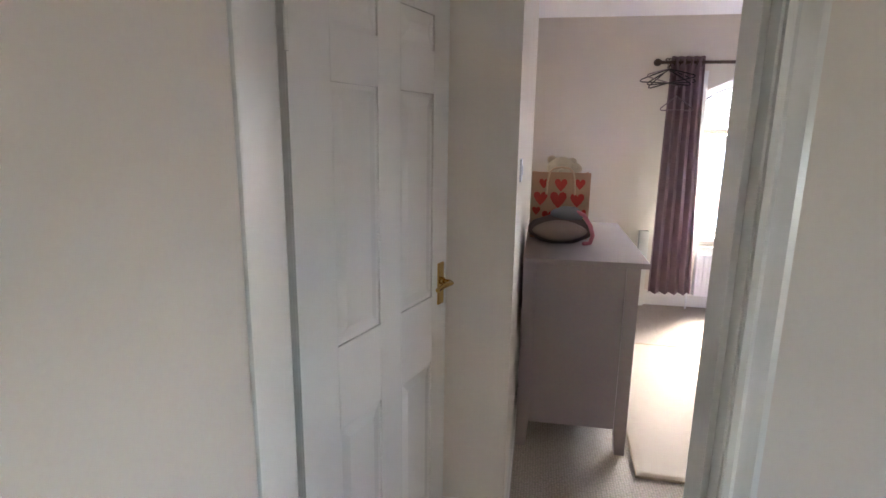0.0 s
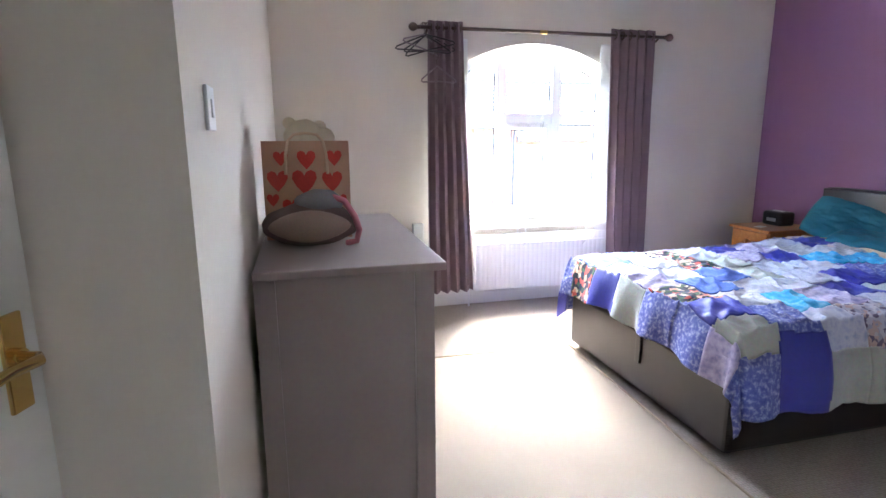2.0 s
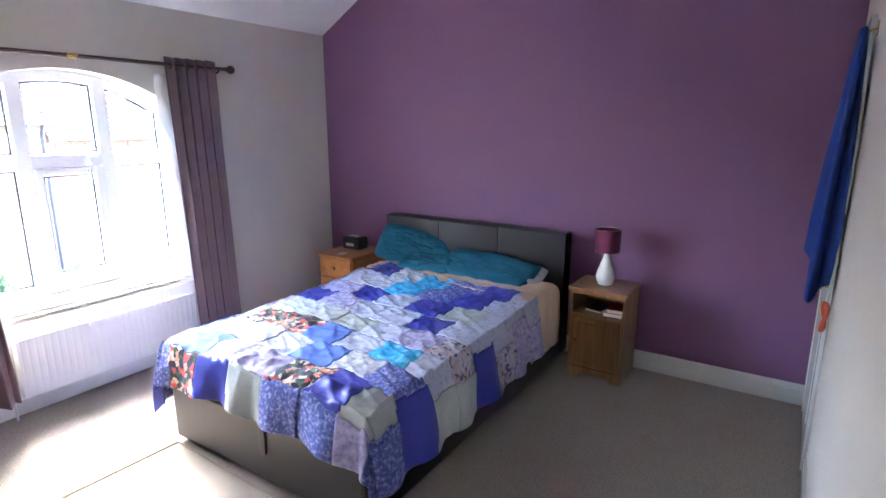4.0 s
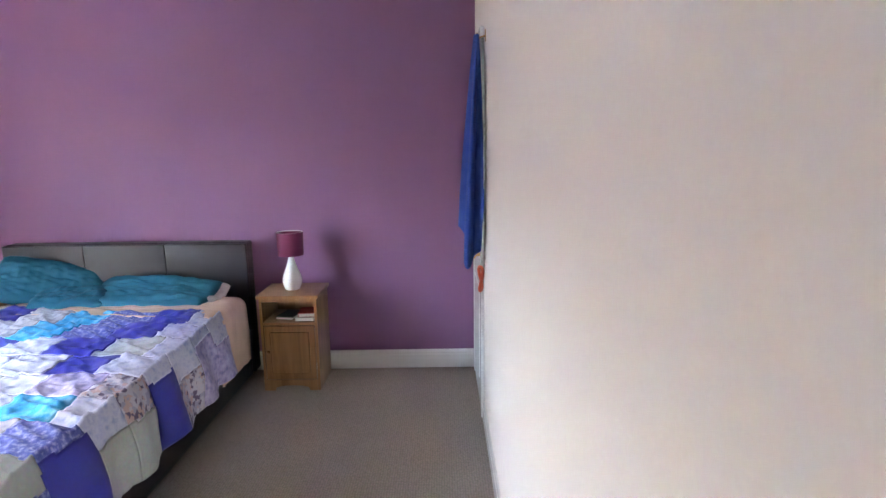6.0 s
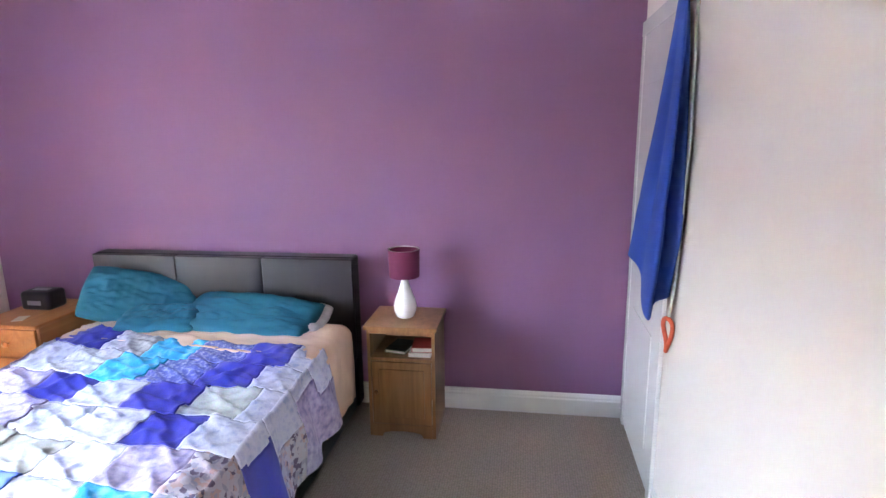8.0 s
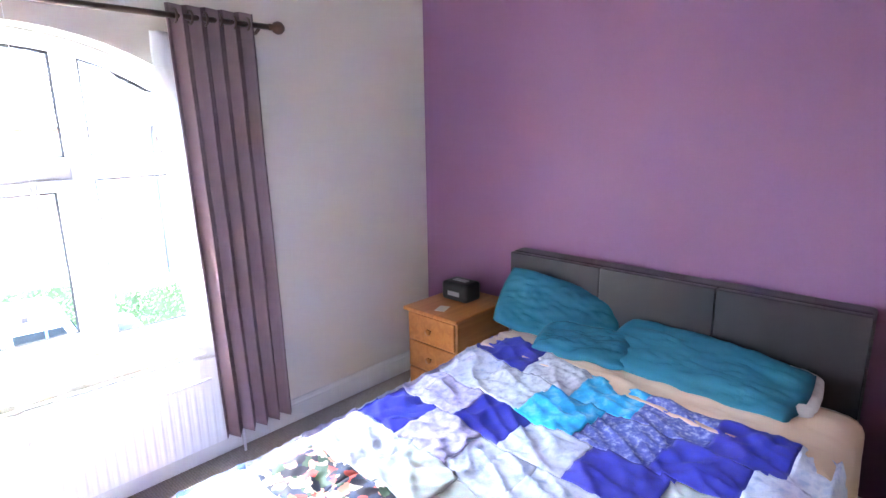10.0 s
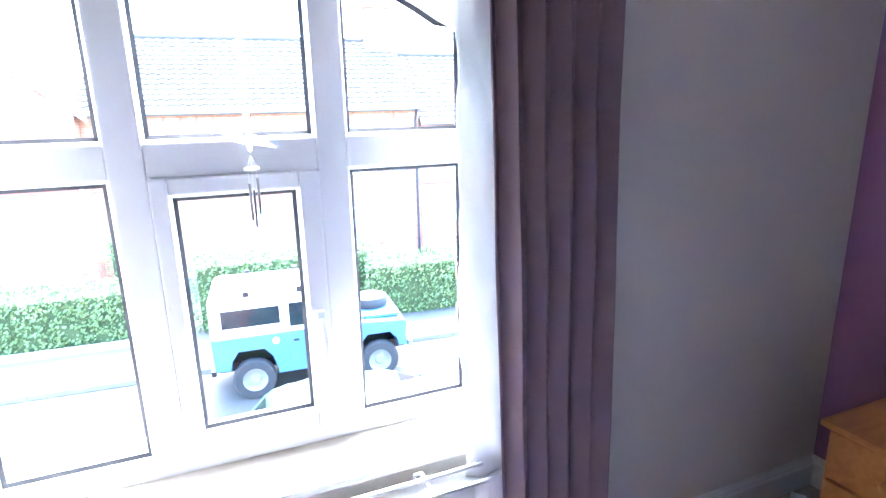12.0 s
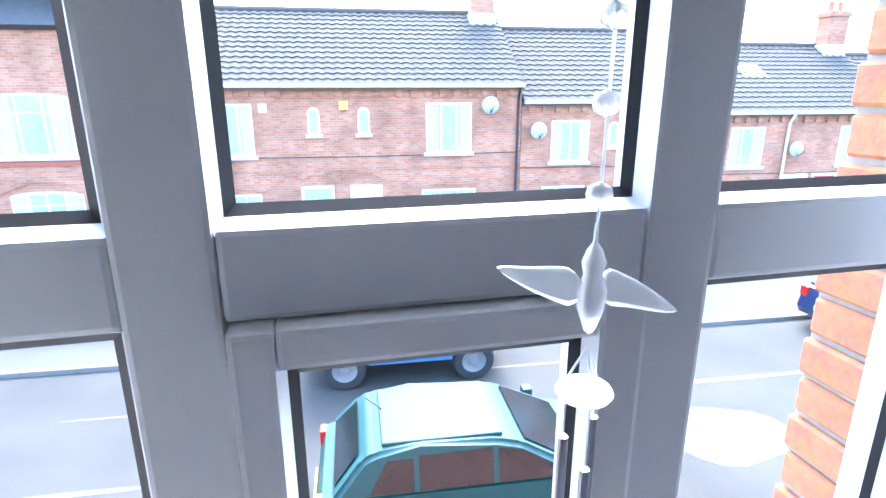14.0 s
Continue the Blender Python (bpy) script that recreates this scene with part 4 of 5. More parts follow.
def gift_bag():
    t = thing("gift_bag", (0.315, 1.98, 0.976), "cream paper gift bag printed with red hearts, standing open", "gift bag")
    w, d, h = 0.31, 0.13, 0.36
    part("front", box(-w / 2, w / 2, -d / 2, -d / 2 + 0.003, 0, h, 0.001), M_BAG, t)
    part("back", box(-w / 2, w / 2, d / 2 - 0.003, d / 2, 0, h - 0.01, 0.001), M_BAG, t)
    for s in (-1, 1):
        part("gusset", prism([(s * w / 2 - s * 0.002, -d / 2), (s * (w / 2 - 0.03), 0), (s * w / 2 - s * 0.002, d / 2), (s * (w / 2 - 0.005), d / 2), (s * (w / 2 - 0.034), 0), (s * (w / 2 - 0.005), -d / 2)], 0.0, h - 0.004, plane="xy"), M_BAG, t)
    part("bottom", box(-w / 2, w / 2, -d / 2, d / 2, 0, 0.004), M_BAG, t)
    heart = [(0.0, -0.042), (0.024, -0.016), (0.037, 0.008), (0.034, 0.026), (0.020, 0.034), (0.006, 0.028), (0.0, 0.016), (-0.006, 0.028), (-0.020, 0.034), (-0.034, 0.026), (-0.037, 0.008), (-0.024, -0.016)]
    for k, (x, z, s) in enumerate(((-0.09, 0.30, 0.7), (0.0, 0.295, 0.9), (0.10, 0.30, 0.75), (-0.105, 0.22, 1.0), (-0.01, 0.215, 1.2), (0.09, 0.215, 1.0), (-0.06, 0.12, 0.9), (0.055, 0.12, 1.0), (0.115, 0.14, 0.7), (-0.125, 0.15, 0.6), (0.0, 0.05, 1.0))):
        part("heart", prism([(x + a * s, z + b * s) for a, b in heart], -d / 2 - 0.0012, -d / 2 - 0.0002), M_HEART, t)
    for y in (-d / 2 - 0.004, d / 2 + 0.004):
        part("handle", tube([(-0.075, y, h - 0.12), (-0.072, y, h - 0.05), (-0.062, y, h + 0.0), (-0.04, y * 1.1, h + 0.022), (0.0, y * 1.15, h + 0.028), (0.04, y * 1.1, h + 0.022), (0.062, y, h + 0.0), (0.072, y, h - 0.05), (0.075, y, h - 0.12)], 0.0055, 8), M_PEACH, t, "cream ribbon handle", True)


gift_bag()


def toy():
    """A soft toy peeping out of the bag, in one piece."""
    own = bmesh.new()
    for (c, s, seed) in (((0.0, 0, 0.0), (0.085, 0.06, 0.075), 1), ((-0.06, 0.0, 0.058), (0.026, 0.016, 0.026), 2), ((0.062, 0.005, 0.045), (0.027, 0.016, 0.026), 3), ((0.012, -0.052, -0.014), (0.036, 0.024, 0.028), 4), ((0.0, 0.0, -0.14), (0.09, 0.045, 0.12), 5), ((0.075, -0.02, 0.0), (0.045, 0.03, 0.04), 6)):
        b = bmesh.new()
        bmesh.ops.create_icosphere(b, subdivisions=4, radius=1)
        for v in b.verts:
            k = 1 + 0.05 * noise.noise(v.co * 4 + Vector((seed, 0, 0)))
            v.co = Vector((c[0] + v.co.x * s[0] * k, c[1] + v.co.y * s[1] * k, c[2] + v.co.z * s[2] * k))
        join(own, b)
    ob = part("soft_toy", own, mat("cream_plush", (0.66, 0.56, 0.42), 0.95, var=0.12, scale=20, bump=0.7, bscale=220, depth=0.006), None, smooth=True)
    ob.location = (0.315, 1.985, 1.350)
    ob.scale = (0.9, 0.9, 0.85)
    tagged(ob, "cream plush soft toy peeping out of the gift bag", "soft toy")


toy()
M_FELT = mat("brown_felt", (0.15, 0.103, 0.09), 0.95, var=0.15, scale=12, bump=0.5, bscale=240)
M_TAN = mat("tan_beige_lining", (0.28, 0.20, 0.165), 0.9, var=0.1, scale=10, bump=0.3)
M_GREYF = mat("grey_felt", (0.19, 0.18, 0.185), 0.95, var=0.12, scale=14, bump=0.4)
M_PINK = mat("pink_strap", (0.50, 0.16, 0.20), 0.7, var=0.1)


def soft_bag():
    t = thing("soft_handbag", (0.32, 1.80, 0.976), "slouched brown felt handbag with tan front and grey top", "handbag")
    own = bmesh.new()
    bmesh.ops.create_icosphere(own, subdivisions=4, radius=1)
    for v in own.verts:
        k = 1 + 0.10 * noise.noise(v.co * 2.2)
        z = v.co.z * (0.07 if v.co.z < 0 else 0.085) * k
        v.co = Vector((v.co.x * 0.165 * k, v.co.y * 0.075 * k, max(0.0, 0.066 + z)))
    part("body", own, M_FELT, t, smooth=True)
    own = bmesh.new()
    bmesh.ops.create_icosphere(own, subdivisions=3, radius=1)
    for v in own.verts:
        v.co = Vector((v.co.x * 0.14 - 0.005, v.co.y * 0.035 - 0.055, 0.072 + v.co.z * 0.056 * (1 - 0.3 * v.co.x ** 2)))
    part("front_pocket", own, M_TAN, t, smooth=True)
    own = bmesh.new()
    bmesh.ops.create_icosphere(own, subdivisions=3, radius=1)
    for v in own.verts:
        k = 1 + 0.12 * noise.noise(v.co * 2)
        v.co = Vector((0.03 + v.co.x * 0.085 * k, 0.0 + v.co.y * 0.05, 0.145 + v.co.z * 0.05 * k))
    part("flap", own, M_GREYF, t, smooth=True)
    part("strap", tube([(0.07, -0.02, 0.17), (0.115, -0.03, 0.155), (0.15, -0.035, 0.10), (0.165, -0.03, 0.05), (0.155, -0.02, 0.008), (0.12, -0.05, 0.008)], 0.011, 8), M_PINK, t, "pink strap", True)


soft_bag()

# ---- chime hanging in the window ----
M_PEARL = mat("clear_acrylic", (0.90, 0.91, 0.92), 0.35, var=0.02, bump=0, trans=0.75)
M_ALU = mat("aluminium_tube", (0.40, 0.41, 0.44), 0.3, metal=0.9, var=0.05)


def chime():
    t = thing("wind_chime", (2.145, 3.925, 1.54), "clear acrylic bird wind chime hanging in the window", "wind chime")
    part("thread", tube([(0, 0, 0.02), (0.002, -0.004, 0.40), (0.002, -0.010, 0.58)], 0.0010, 5), M_PEARL, t)
    for k, z in enumerate((0.055, 0.10, 0.14, 0.20, 0.27)):
        part("bead", lathe([(0.0, z - 0.007), (0.006, z - 0.004), (0.007, z), (0.006, z + 0.004), (0, z + 0.007)], 12), M_PEARL, t, smooth=True)
    body = lathe([(0.0, -0.022), (0.003, -0.02), (0.007, -0.008), (0.008, 0.003), (0.005, 0.012), (0.0065, 0.019), (0.004, 0.026), (0.0012, 0.03), (0.001, 0.04), (0, 0.04)], 14)
    part("bird_body", body, M_PEARL, t, smooth=True)
    def wing(s):
        def f(u, v):
            c = 0.024 * (1 - u) ** 0.7 * math.sin(min(1, u * 4 + 0.25) * math.pi / 2)
            return Vector((s * (0.006 + 0.048 * u), 0.002 * math.sin(u * 6), 0.004 + (0.016 if s < 0 else -0.018) * u ** 1.3 + (v - 0.5) * c))
        w = part("wing", sheet(14, 6, f), M_PEARL, t, smooth=True)
        w.modifiers.new("thickness", "SOLIDIFY").thickness = 0.003
    wing(-1)
    wing(1)
    part("disc", lathe([(0.0, -0.060), (0.015, -0.060), (0.0165, -0.0575), (0.015, -0.055), (0.0, -0.055)], 22), M_PEARL, t)
    for k in range(3):
        q = 2 * math.pi * k / 3 + 0.4
        part("cord", tube([(0, 0, -0.03), (0.012 * math.cos(q), 0.012 * math.sin(q), -0.056)], 0.0008, 5), M_PEARL, t)
        x, y, dz = 0.010 * math.cos(q), 0.010 * math.sin(q), 0.012 * k
        part("tube", tube([(x, y, -0.078 - dz), (x, y, -0.158 - dz)], 0.003, 10), M_ALU, t, smooth=50)
        part("cord", tube([(x, y, -0.058), (x, y, -0.08 - dz)], 0.0007, 5), M_PEARL, t)


chime()

# ======== the street below ========
G = -3.4
ST, CT = math.sin(radians(4)), math.cos(radians(4))


def street(u, w, z=G):
    """A point of the street: u along it, w away from the window."""
    return (4 + u * CT + w * ST, 12.4 - u * ST + w * CT, z)


def bricks(name, a, b, mortar, rough=0.9):
    """Weathered brickwork with recessed joints, on upright faces."""
    m = bpy.data.materials.new(name)
    m.use_nodes = True
    nt, p = m.node_tree, m.node_tree.nodes["Principled BSDF"]
    tc, mp = nt.nodes.new("ShaderNodeTexCoord"), nt.nodes.new("ShaderNodeMapping")
    mp.inputs["Rotation"].default_value = (radians(90), 0, 0)
    bt = nt.nodes.new("ShaderNodeTexBrick")
    bt.inputs["Scale"].default_value = 1.0
    bt.inputs["Brick Width"].default_value, bt.inputs["Row Height"].default_value, bt.inputs["Mortar Size"].default_value = 0.225, 0.075, 0.006
    bt.inputs["Color1"].default_value, bt.inputs["Color2"].default_value, bt.inputs["Mortar"].default_value = (*a, 1), (*b, 1), (*mortar, 1)
    n = nt.nodes.new("ShaderNodeTexNoise")
    n.inputs["Scale"].default_value, n.inputs["Detail"].default_value = 1.1, 6
    mix = nt.nodes.new("ShaderNodeMix")
    mix.data_type, mix.blend_type = "RGBA", "MULTIPLY"
    ramp = nt.nodes.new("ShaderNodeValToRGB")
    ramp.color_ramp.elements[0].position, ramp.color_ramp.elements[1].position = 0.35, 0.62
    ramp.color_ramp.elements[0].color, ramp.color_ramp.elements[1].color = (0.55, 0.52, 0.52, 1), (1, 1, 1, 1)
    nt.links.new(tc.outputs["Object"], mp.inputs["Vector"])
    nt.links.new(mp.outputs["Vector"], bt.inputs["Vector"])
    nt.links.new(tc.outputs["Object"], n.inputs["Vector"])
    nt.links.new(n.outputs["Fac"], ramp.inputs["Fac"])
    mix.inputs["Factor"].default_value = 0.7
    nt.links.new(bt.outputs["Color"], mix.inputs["A"])
    nt.links.new(ramp.outputs["Color"], mix.inputs["B"])
    nt.links.new(mix.outputs["Result"], p.inputs["Base Color"])
    p.inputs["Roughness"].default_value = rough
    bp = nt.nodes.new("ShaderNodeBump")
    bp.invert = True
    bp.inputs["Strength"].default_value, bp.inputs["Distance"].default_value = 0.6, 0.008
    nt.links.new(bt.outputs["Fac"], bp.inputs["Height"])
    nt.links.new(bp.outputs["Normal"], p.inputs["Normal"])
    return m


M_BRICK = bricks("red_brickwork", (0.46, 0.172, 0.092), (0.56, 0.265, 0.15), (0.41, 0.33, 0.26))
M_BRICKN = mat("orange_red_brick", (0.42, 0.17, 0.085), 0.9, var=0.25, scale=9, bump=0.5, bscale=60, depth=0.004)
M_MORTAR = mat("lime_mortar", (0.36, 0.32, 0.27), 0.95, var=0.15, scale=20, bump=0.4)
M_TILE = mat("grey_concrete_roof_tile", (0.105, 0.088, 0.072), 0.95, var=0.22, scale=2.5, bump=0.3, bscale=40, depth=0.004)
M_SLATE = mat("blue_grey_slate", (0.082, 0.073, 0.072), 0.8, var=0.2, scale=5, bump=0.3, bscale=30)
M_ROAD = mat("worn_asphalt", (0.046, 0.042, 0.036), 0.92, var=0.3, scale=0.8, bump=0.4, bscale=90, tint=(0.082, 0.076, 0.066))
M_PAVE = mat("grey_paving", (0.090, 0.084, 0.074), 0.85, var=0.2, scale=1.2, bump=0.3, bscale=50)
M_KERB = mat("concrete_kerb", (0.15, 0.147, 0.138), 0.85, var=0.18, scale=3, bump=0.3)
M_GRASS = mat("rough_grass", (0.085, 0.115, 0.04), 0.95, var=0.45, scale=3, bump=0.8, bscale=90, depth=0.02)
M_STONE = mat("pale_stone_sill", (0.52, 0.49, 0.44), 0.8, var=0.12, scale=5, bump=0.2)
M_WINW = mat("white_window_frame", (0.74, 0.74, 0.73), 0.35, var=0.04, scale=4)
M_DARKGL = mat("netted_window_glass", (0.36, 0.38, 0.37), 0.3, var=0.35, scale=1.8, bump=0, coat=0.0)
M_NET = mat("net_curtain", (0.50, 0.52, 0.51), 0.9, var=0.1, scale=9)
M_DOORB = mat("black_painted_door", (0.018, 0.022, 0.028), 0.3, var=0.1)
M_DOORR = mat("red_painted_door", (0.42, 0.02, 0.025), 0.35, var=0.1)
M_DOORG = mat("pale_green_door", (0.42, 0.54, 0.50), 0.4, var=0.06)
M_FENCE = mat("terracotta_stained_fence", (0.36, 0.10, 0.06), 0.8, var=0.2, scale=6)
M_LEAD = mat("dark_pipe_paint", (0.03, 0.03, 0.032), 0.5, var=0.1)
M_LEAF = mat("privet_leaf", (0.10, 0.165, 0.045), 0.6, var=0.35, scale=2.2, bump=0, tint=(0.19, 0.26, 0.085))
# twigs of the hedge core, with the shade between leaves in their colour
M_TWIG_SHADE = mat("hedge_shade_twigs", (0.055, 0.075, 0.024), 0.9, var=0.3, scale=4)

structure("ground", box(-400, 400, 4.7, 900, G - 0.5, G - 0.02), M_GRASS, "grassy ground reaching to the horizon")


def strip(name, u0, u1, w0, w1, z0, z1, material, label):
    c = [street(u, w, 0)[:2] for u, w in ((u0, w0), (u1, w0), (u1, w1), (u0, w1))]
    return structure(name, prism(c, z0, z1, plane="xy"), material, label)


strip("road", -60, 60, -6.6, 1.25, G - 0.4, G, M_ROAD, "worn patched grey asphalt street")
strip("pavement_near", -60, 60, -9.0, -6.74, G - 0.4, G + 0.09, M_PAVE, "grey pavement on the near side")
strip("pavement_far", -60, 60, 1.39, 3.199, G - 0.4, G + 0.085, M_PAVE, "grey pavement on the far side")
strip("garden_far", -60, 60, 3.2, 8.5, G - 0.4, G + 0.05, M_PAVE, "front gardens of the terrace")
for k in range(26):
    u = -14 + k * 0.92
    tagged(strip("kerb", u, u + 0.908, 1.25, 1.388, G - 0.3, G + 0.095, M_KERB, "pale concrete kerb stone"), group="kerb stones")
strip("kerb_far_left", -60, -14.02, 1.25, 1.388, G - 0.3, G + 0.095, M_KERB, "pale concrete kerb")
strip("kerb_far_right", 9.93, 60, 1.25, 1.388, G - 0.3, G + 0.095, M_KERB, "pale concrete kerb")
strip("kerb_near", -60, 60, -6.74, -6.6, G - 0.3, G + 0.10, M_KERB, "pale concrete kerb")
strip("garden_wall", -16, -3.2, 3.05, 3.19, G + 0.085, G + 0.22, M_STONE, "low stone edging below the hedge")
M_REPAIR = mat("pale_road_patch", (0.12, 0.113, 0.10), 0.8, var=0.25, scale=2, bump=0.3, bscale=70)
for k, (u, w, a, b) in enumerate(((-5.2, -2.2, 2.2, 0.10), (-4.6, -0.4, 3.4, 0.07), (2.8, 0.2, 4.8, 0.09), (4.0, -2.4, 2.0, 1.5), (-6.0, -4.0, 1.0, 0.6), (5.5, -0.9, 5.0, 0.12))):
    out = []
    for j in range(18):
        q = 2 * math.pi * j / 18
        r = 1 + 0.25 * noise.noise((math.cos(q) * 1.5, math.sin(q) * 1.5, k * 3.1))
        out.append(street(u + a / 2 * math.cos(q) * r, w + b / 2 * math.sin(q) * r, 0)[:2])
    structure("road_repair", prism(out, G - 0.02, G + 0.004, plane="xy"), M_REPAIR, "pale worn patch in the asphalt")

# ---- brick outside of this house, round the window ----
def outer_bricks():
    own = box(WC - WH - 3.0, WC - WH - 0.10, 4.27, 4.37, -3.6, 2.6)
    box(WC + WH + 0.10, WC + WH + 3.0, 4.27, 4.37, -3.6, 2.6, bm=own)
    box(WC - WH - 0.1, WC + WH + 0.1, 4.27, 4.37, -3.6, WB - 0.1, bm=own)
    w = structure("wall_outside", own, M_BRICK, "red brick outer face of the house")
    part("mortar", box(WC + WH + 0.022, WC + WH + 0.10, 4.262, 4.376, 0.56, 2.3), M_MORTAR, w)
    part("mortar", box(WC - WH - 0.10, WC - WH - 0.022, 4.262, 4.376, 0.56, 2.3), M_MORTAR, w)
    me = None
    for s in (-1, 1):
        for k in range(23):
            z = 0.57 + k * 0.075
            own = box(-0.052, 0.052, -0.058, 0.062, 0, 0.065, 0.006, seg=1)
            if me is None:
                ob = part("brick", own, M_BRICKN, w)
                me = ob.data
            else:
                own.free()
                ob = new("brick", me)
                ob.parent = w
            ob.location = (WC + s * (WH + 0.060 + (0.004 if k % 2 else 0.0)), 4.318, z)
            ob.rotation_euler = (0, 0, radians(180 * (k % 2)))
    stone = box(WC - WH - 0.08, WC + WH + 0.08, 4.19, 4.42, WB - 0.09, WB - 0.01, 0.008)
    part("outer_sill", stone, M_STONE, w)


outer_bricks()


# ---- terrace opposite ----
def tiled_roof(u0, u1, run, rise, parent, material=None):
    """Rows of wavy tiles from the eaves (0, 0) up to the ridge."""
    slope = math.hypot(run, rise)
    rows, waves = int(slope / 0.29), int((u1 - u0) / 0.30)
    dz = Vector((0, -rise, run)) / slope
    own = bmesh.new()
    nu = waves * 4
    for r in range(rows):
        a, b = [], []
        for i in range(nu + 1):
            u = u0 + (u1 - u0) * i / nu
            wv = 0.024 * math.sin(i * math.pi / 2) + 0.02
            for lst, k, lift in ((a, r, 0.045), (b, r + 1.06, 0.004)):
                s = slope * k / rows
                lst.append(own.verts.new(Vector((u, run * s / slope, rise * s / slope)) + dz * (lift + wv)))
        c = [own.verts.new(v.co - dz * 0.035) for v in a]
        for i in range(nu):
            own.faces.new((a[i], a[i + 1], b[i + 1], b[i]))
            own.faces.new((c[i], c[i + 1], a[i + 1], a[i]))
    rf = part("roof", own, material or M_TILE, parent, "grey corrugated roof tiles", 40)
    part("roof_back", prism([(0, 0), (run, rise), (2 * run, 0), (2 * run, -0.1), (0, -0.1)], u0, u1, plane="yz"), M_TILE, rf)
    part("ridge", tube([(u0, run, rise + 0.06), (u1, run, rise + 0.06)], 0.10, 8), M_TILE, rf)
    return rf


def house_window(parent, u, z0, z1, w, cols=3, arched=False, net=False, transom=True, depth=0.09):
    """A white casement set in the brick face, with sill and glass."""
    x0, x1 = u - w / 2, u + w / 2
    if arched:
        top = [(u + w / 2 * math.cos(q), z1 - 0.12 + (0.12 if w > 0.7 else w / 2) * math.sin(q)) for q in (math.pi * k / 10 for k in range(11))]
        outline = [(x0, z0), (x1, z0)] + top
        inner = [(u + (a - u) * (1 - 0.12 / w), z0 + 0.06 + (b - z0) * (1 - 0.12 / (z1 - z0))) for a, b in outline]
    else:
        outline = rect(x0, x1, z0, z1)
        inner = rect(x0 + 0.06, x1 - 0.06, z0 + 0.06, z1 - 0.06)
    fr = part("window", prism(outline, -0.025, 0.02), M_WINW, parent, "white casement window")
    part("pane", prism(inner, -0.029, -0.024), M_DARKGL, fr)
    if not arched or w > 0.7:
        for c in range(1, cols):
            x = x0 + (x1 - x0) * c / cols
            part("mullion", box(x - 0.028, x + 0.028, -0.042, -0.02, z0 + 0.05, z1 - 0.05), M_WINW, fr)
        if transom:
            zt = z1 - (z1 - z0) * 0.3
            part("transom", box(x0 + 0.04, x1 - 0.04, -0.040, -0.02, zt - 0.022, zt + 0.022), M_WINW, fr)
    if net:
        for s in (-1, 1):
            part("net", box(u + s * w * 0.34 - w * 0.11, u + s * w * 0.34 + w * 0.11, -0.0315, -0.0295, z0 + 0.07, z1 - 0.1), M_NET, fr)
    part("sill", box(x0 - 0.08, x1 + 0.08, -0.10, 0.02, z0 - 0.11, z0 - 0.002, 0.01), M_STONE, fr)
    return fr


def house_door(parent, u, h, material, base):
    d = part("door", box(u - 0.42, u + 0.42, -0.03, 0.01, base, base + h, 0.005), material, parent)
    part("door_frame", box(u - 0.50, u - 0.42, -0.045, 0.01, base, base + h + 0.08), M_WINW, d)
    part("door_frame", box(u + 0.42, u + 0.50, -0.045, 0.01, base, base + h + 0.08), M_WINW, d)
    part("door_frame", box(u - 0.42, u + 0.42, -0.045, 0.01, base + h, base + h + 0.08), M_WINW, d)
    for x in (-0.2, 0.2):
        for z0, z1 in ((0.2, 0.85), (1.05, h - 0.2)):
            part("door_panel", box(u + x - 0.13, u + x + 0.13, -0.038, -0.028, base + z0, base + z1, 0.008), material, d)
    part("letter_plate", box(u - 0.12, u + 0.12, -0.042, -0.03, base + 0.92, base + 0.98), M_SILVER, d)
    return d


def arch_course(parent, u, z, w, rise):
    """A flat brick arch standing proud over an opening."""
    n = 14
    lo = [(u - w / 2 + w * k / n, z + rise * math.sin(math.pi * k / n)) for k in range(n + 1)]
    hi = [(a + (a - u) * 0.12, b + 0.24) for a, b in lo]
    part("brick_arch", prism(lo + hi[::-1], -0.03, 0.01), M_BRICK, parent, "red brick arch")


def terrace(u0, u1, eaves, run, rise, label, w=8.6):
    at = street((u0 + u1) / 2 - 0.75, w)
    h = thing("terraced_house", at, label, "house", "terrace across the street", -4)
    half = (u1 - u0) / 2
    e = eaves - G
    part("wall", box(-half, half, 0, 2 * run, -0.3, e), M_BRICK, h)
    ridge = prism([(0.0, e), (2 * run, e), (run, e + rise)], -half, half, plane="yz")
    part("gable_wall", ridge, M_BRICK, h)
    rf = tiled_roof(-half - 0.0, half + 0.0, run + 0.25, rise + 0.12, h)
    rf.location = (0, -0.25, e - 0.02)
    den = bmesh.new()
    for k in range(int(2 * half / 0.45)):
        x = -half + 0.2 + k * 0.45
        box(x, x + 0.2, -0.09, 0.0, e - 0.34, e - 0.16, bm=den)
    box(-half, half, -0.11, 0.0, e - 0.16, e - 0.04, bm=den)
    part("dentil_course", den, M_BRICK, h, "corbelled brick course under the eaves")
    gut = part("gutter", tube([(-half, -0.28, e - 0.02), (half, -0.28, e - 0.02)], 0.055, 10), M_WINW, h)
    part("string_course", box(-half, half, -0.022, 0.0, e - 2.55, e - 2.47), M_BRICK, h)
    part("cable", tube([(-half, -0.02, e - 2.1), (0, -0.02, e - 2.13), (half, -0.02, e - 2.08)], 0.012, 5), M_LEAD, h)
    return h, e


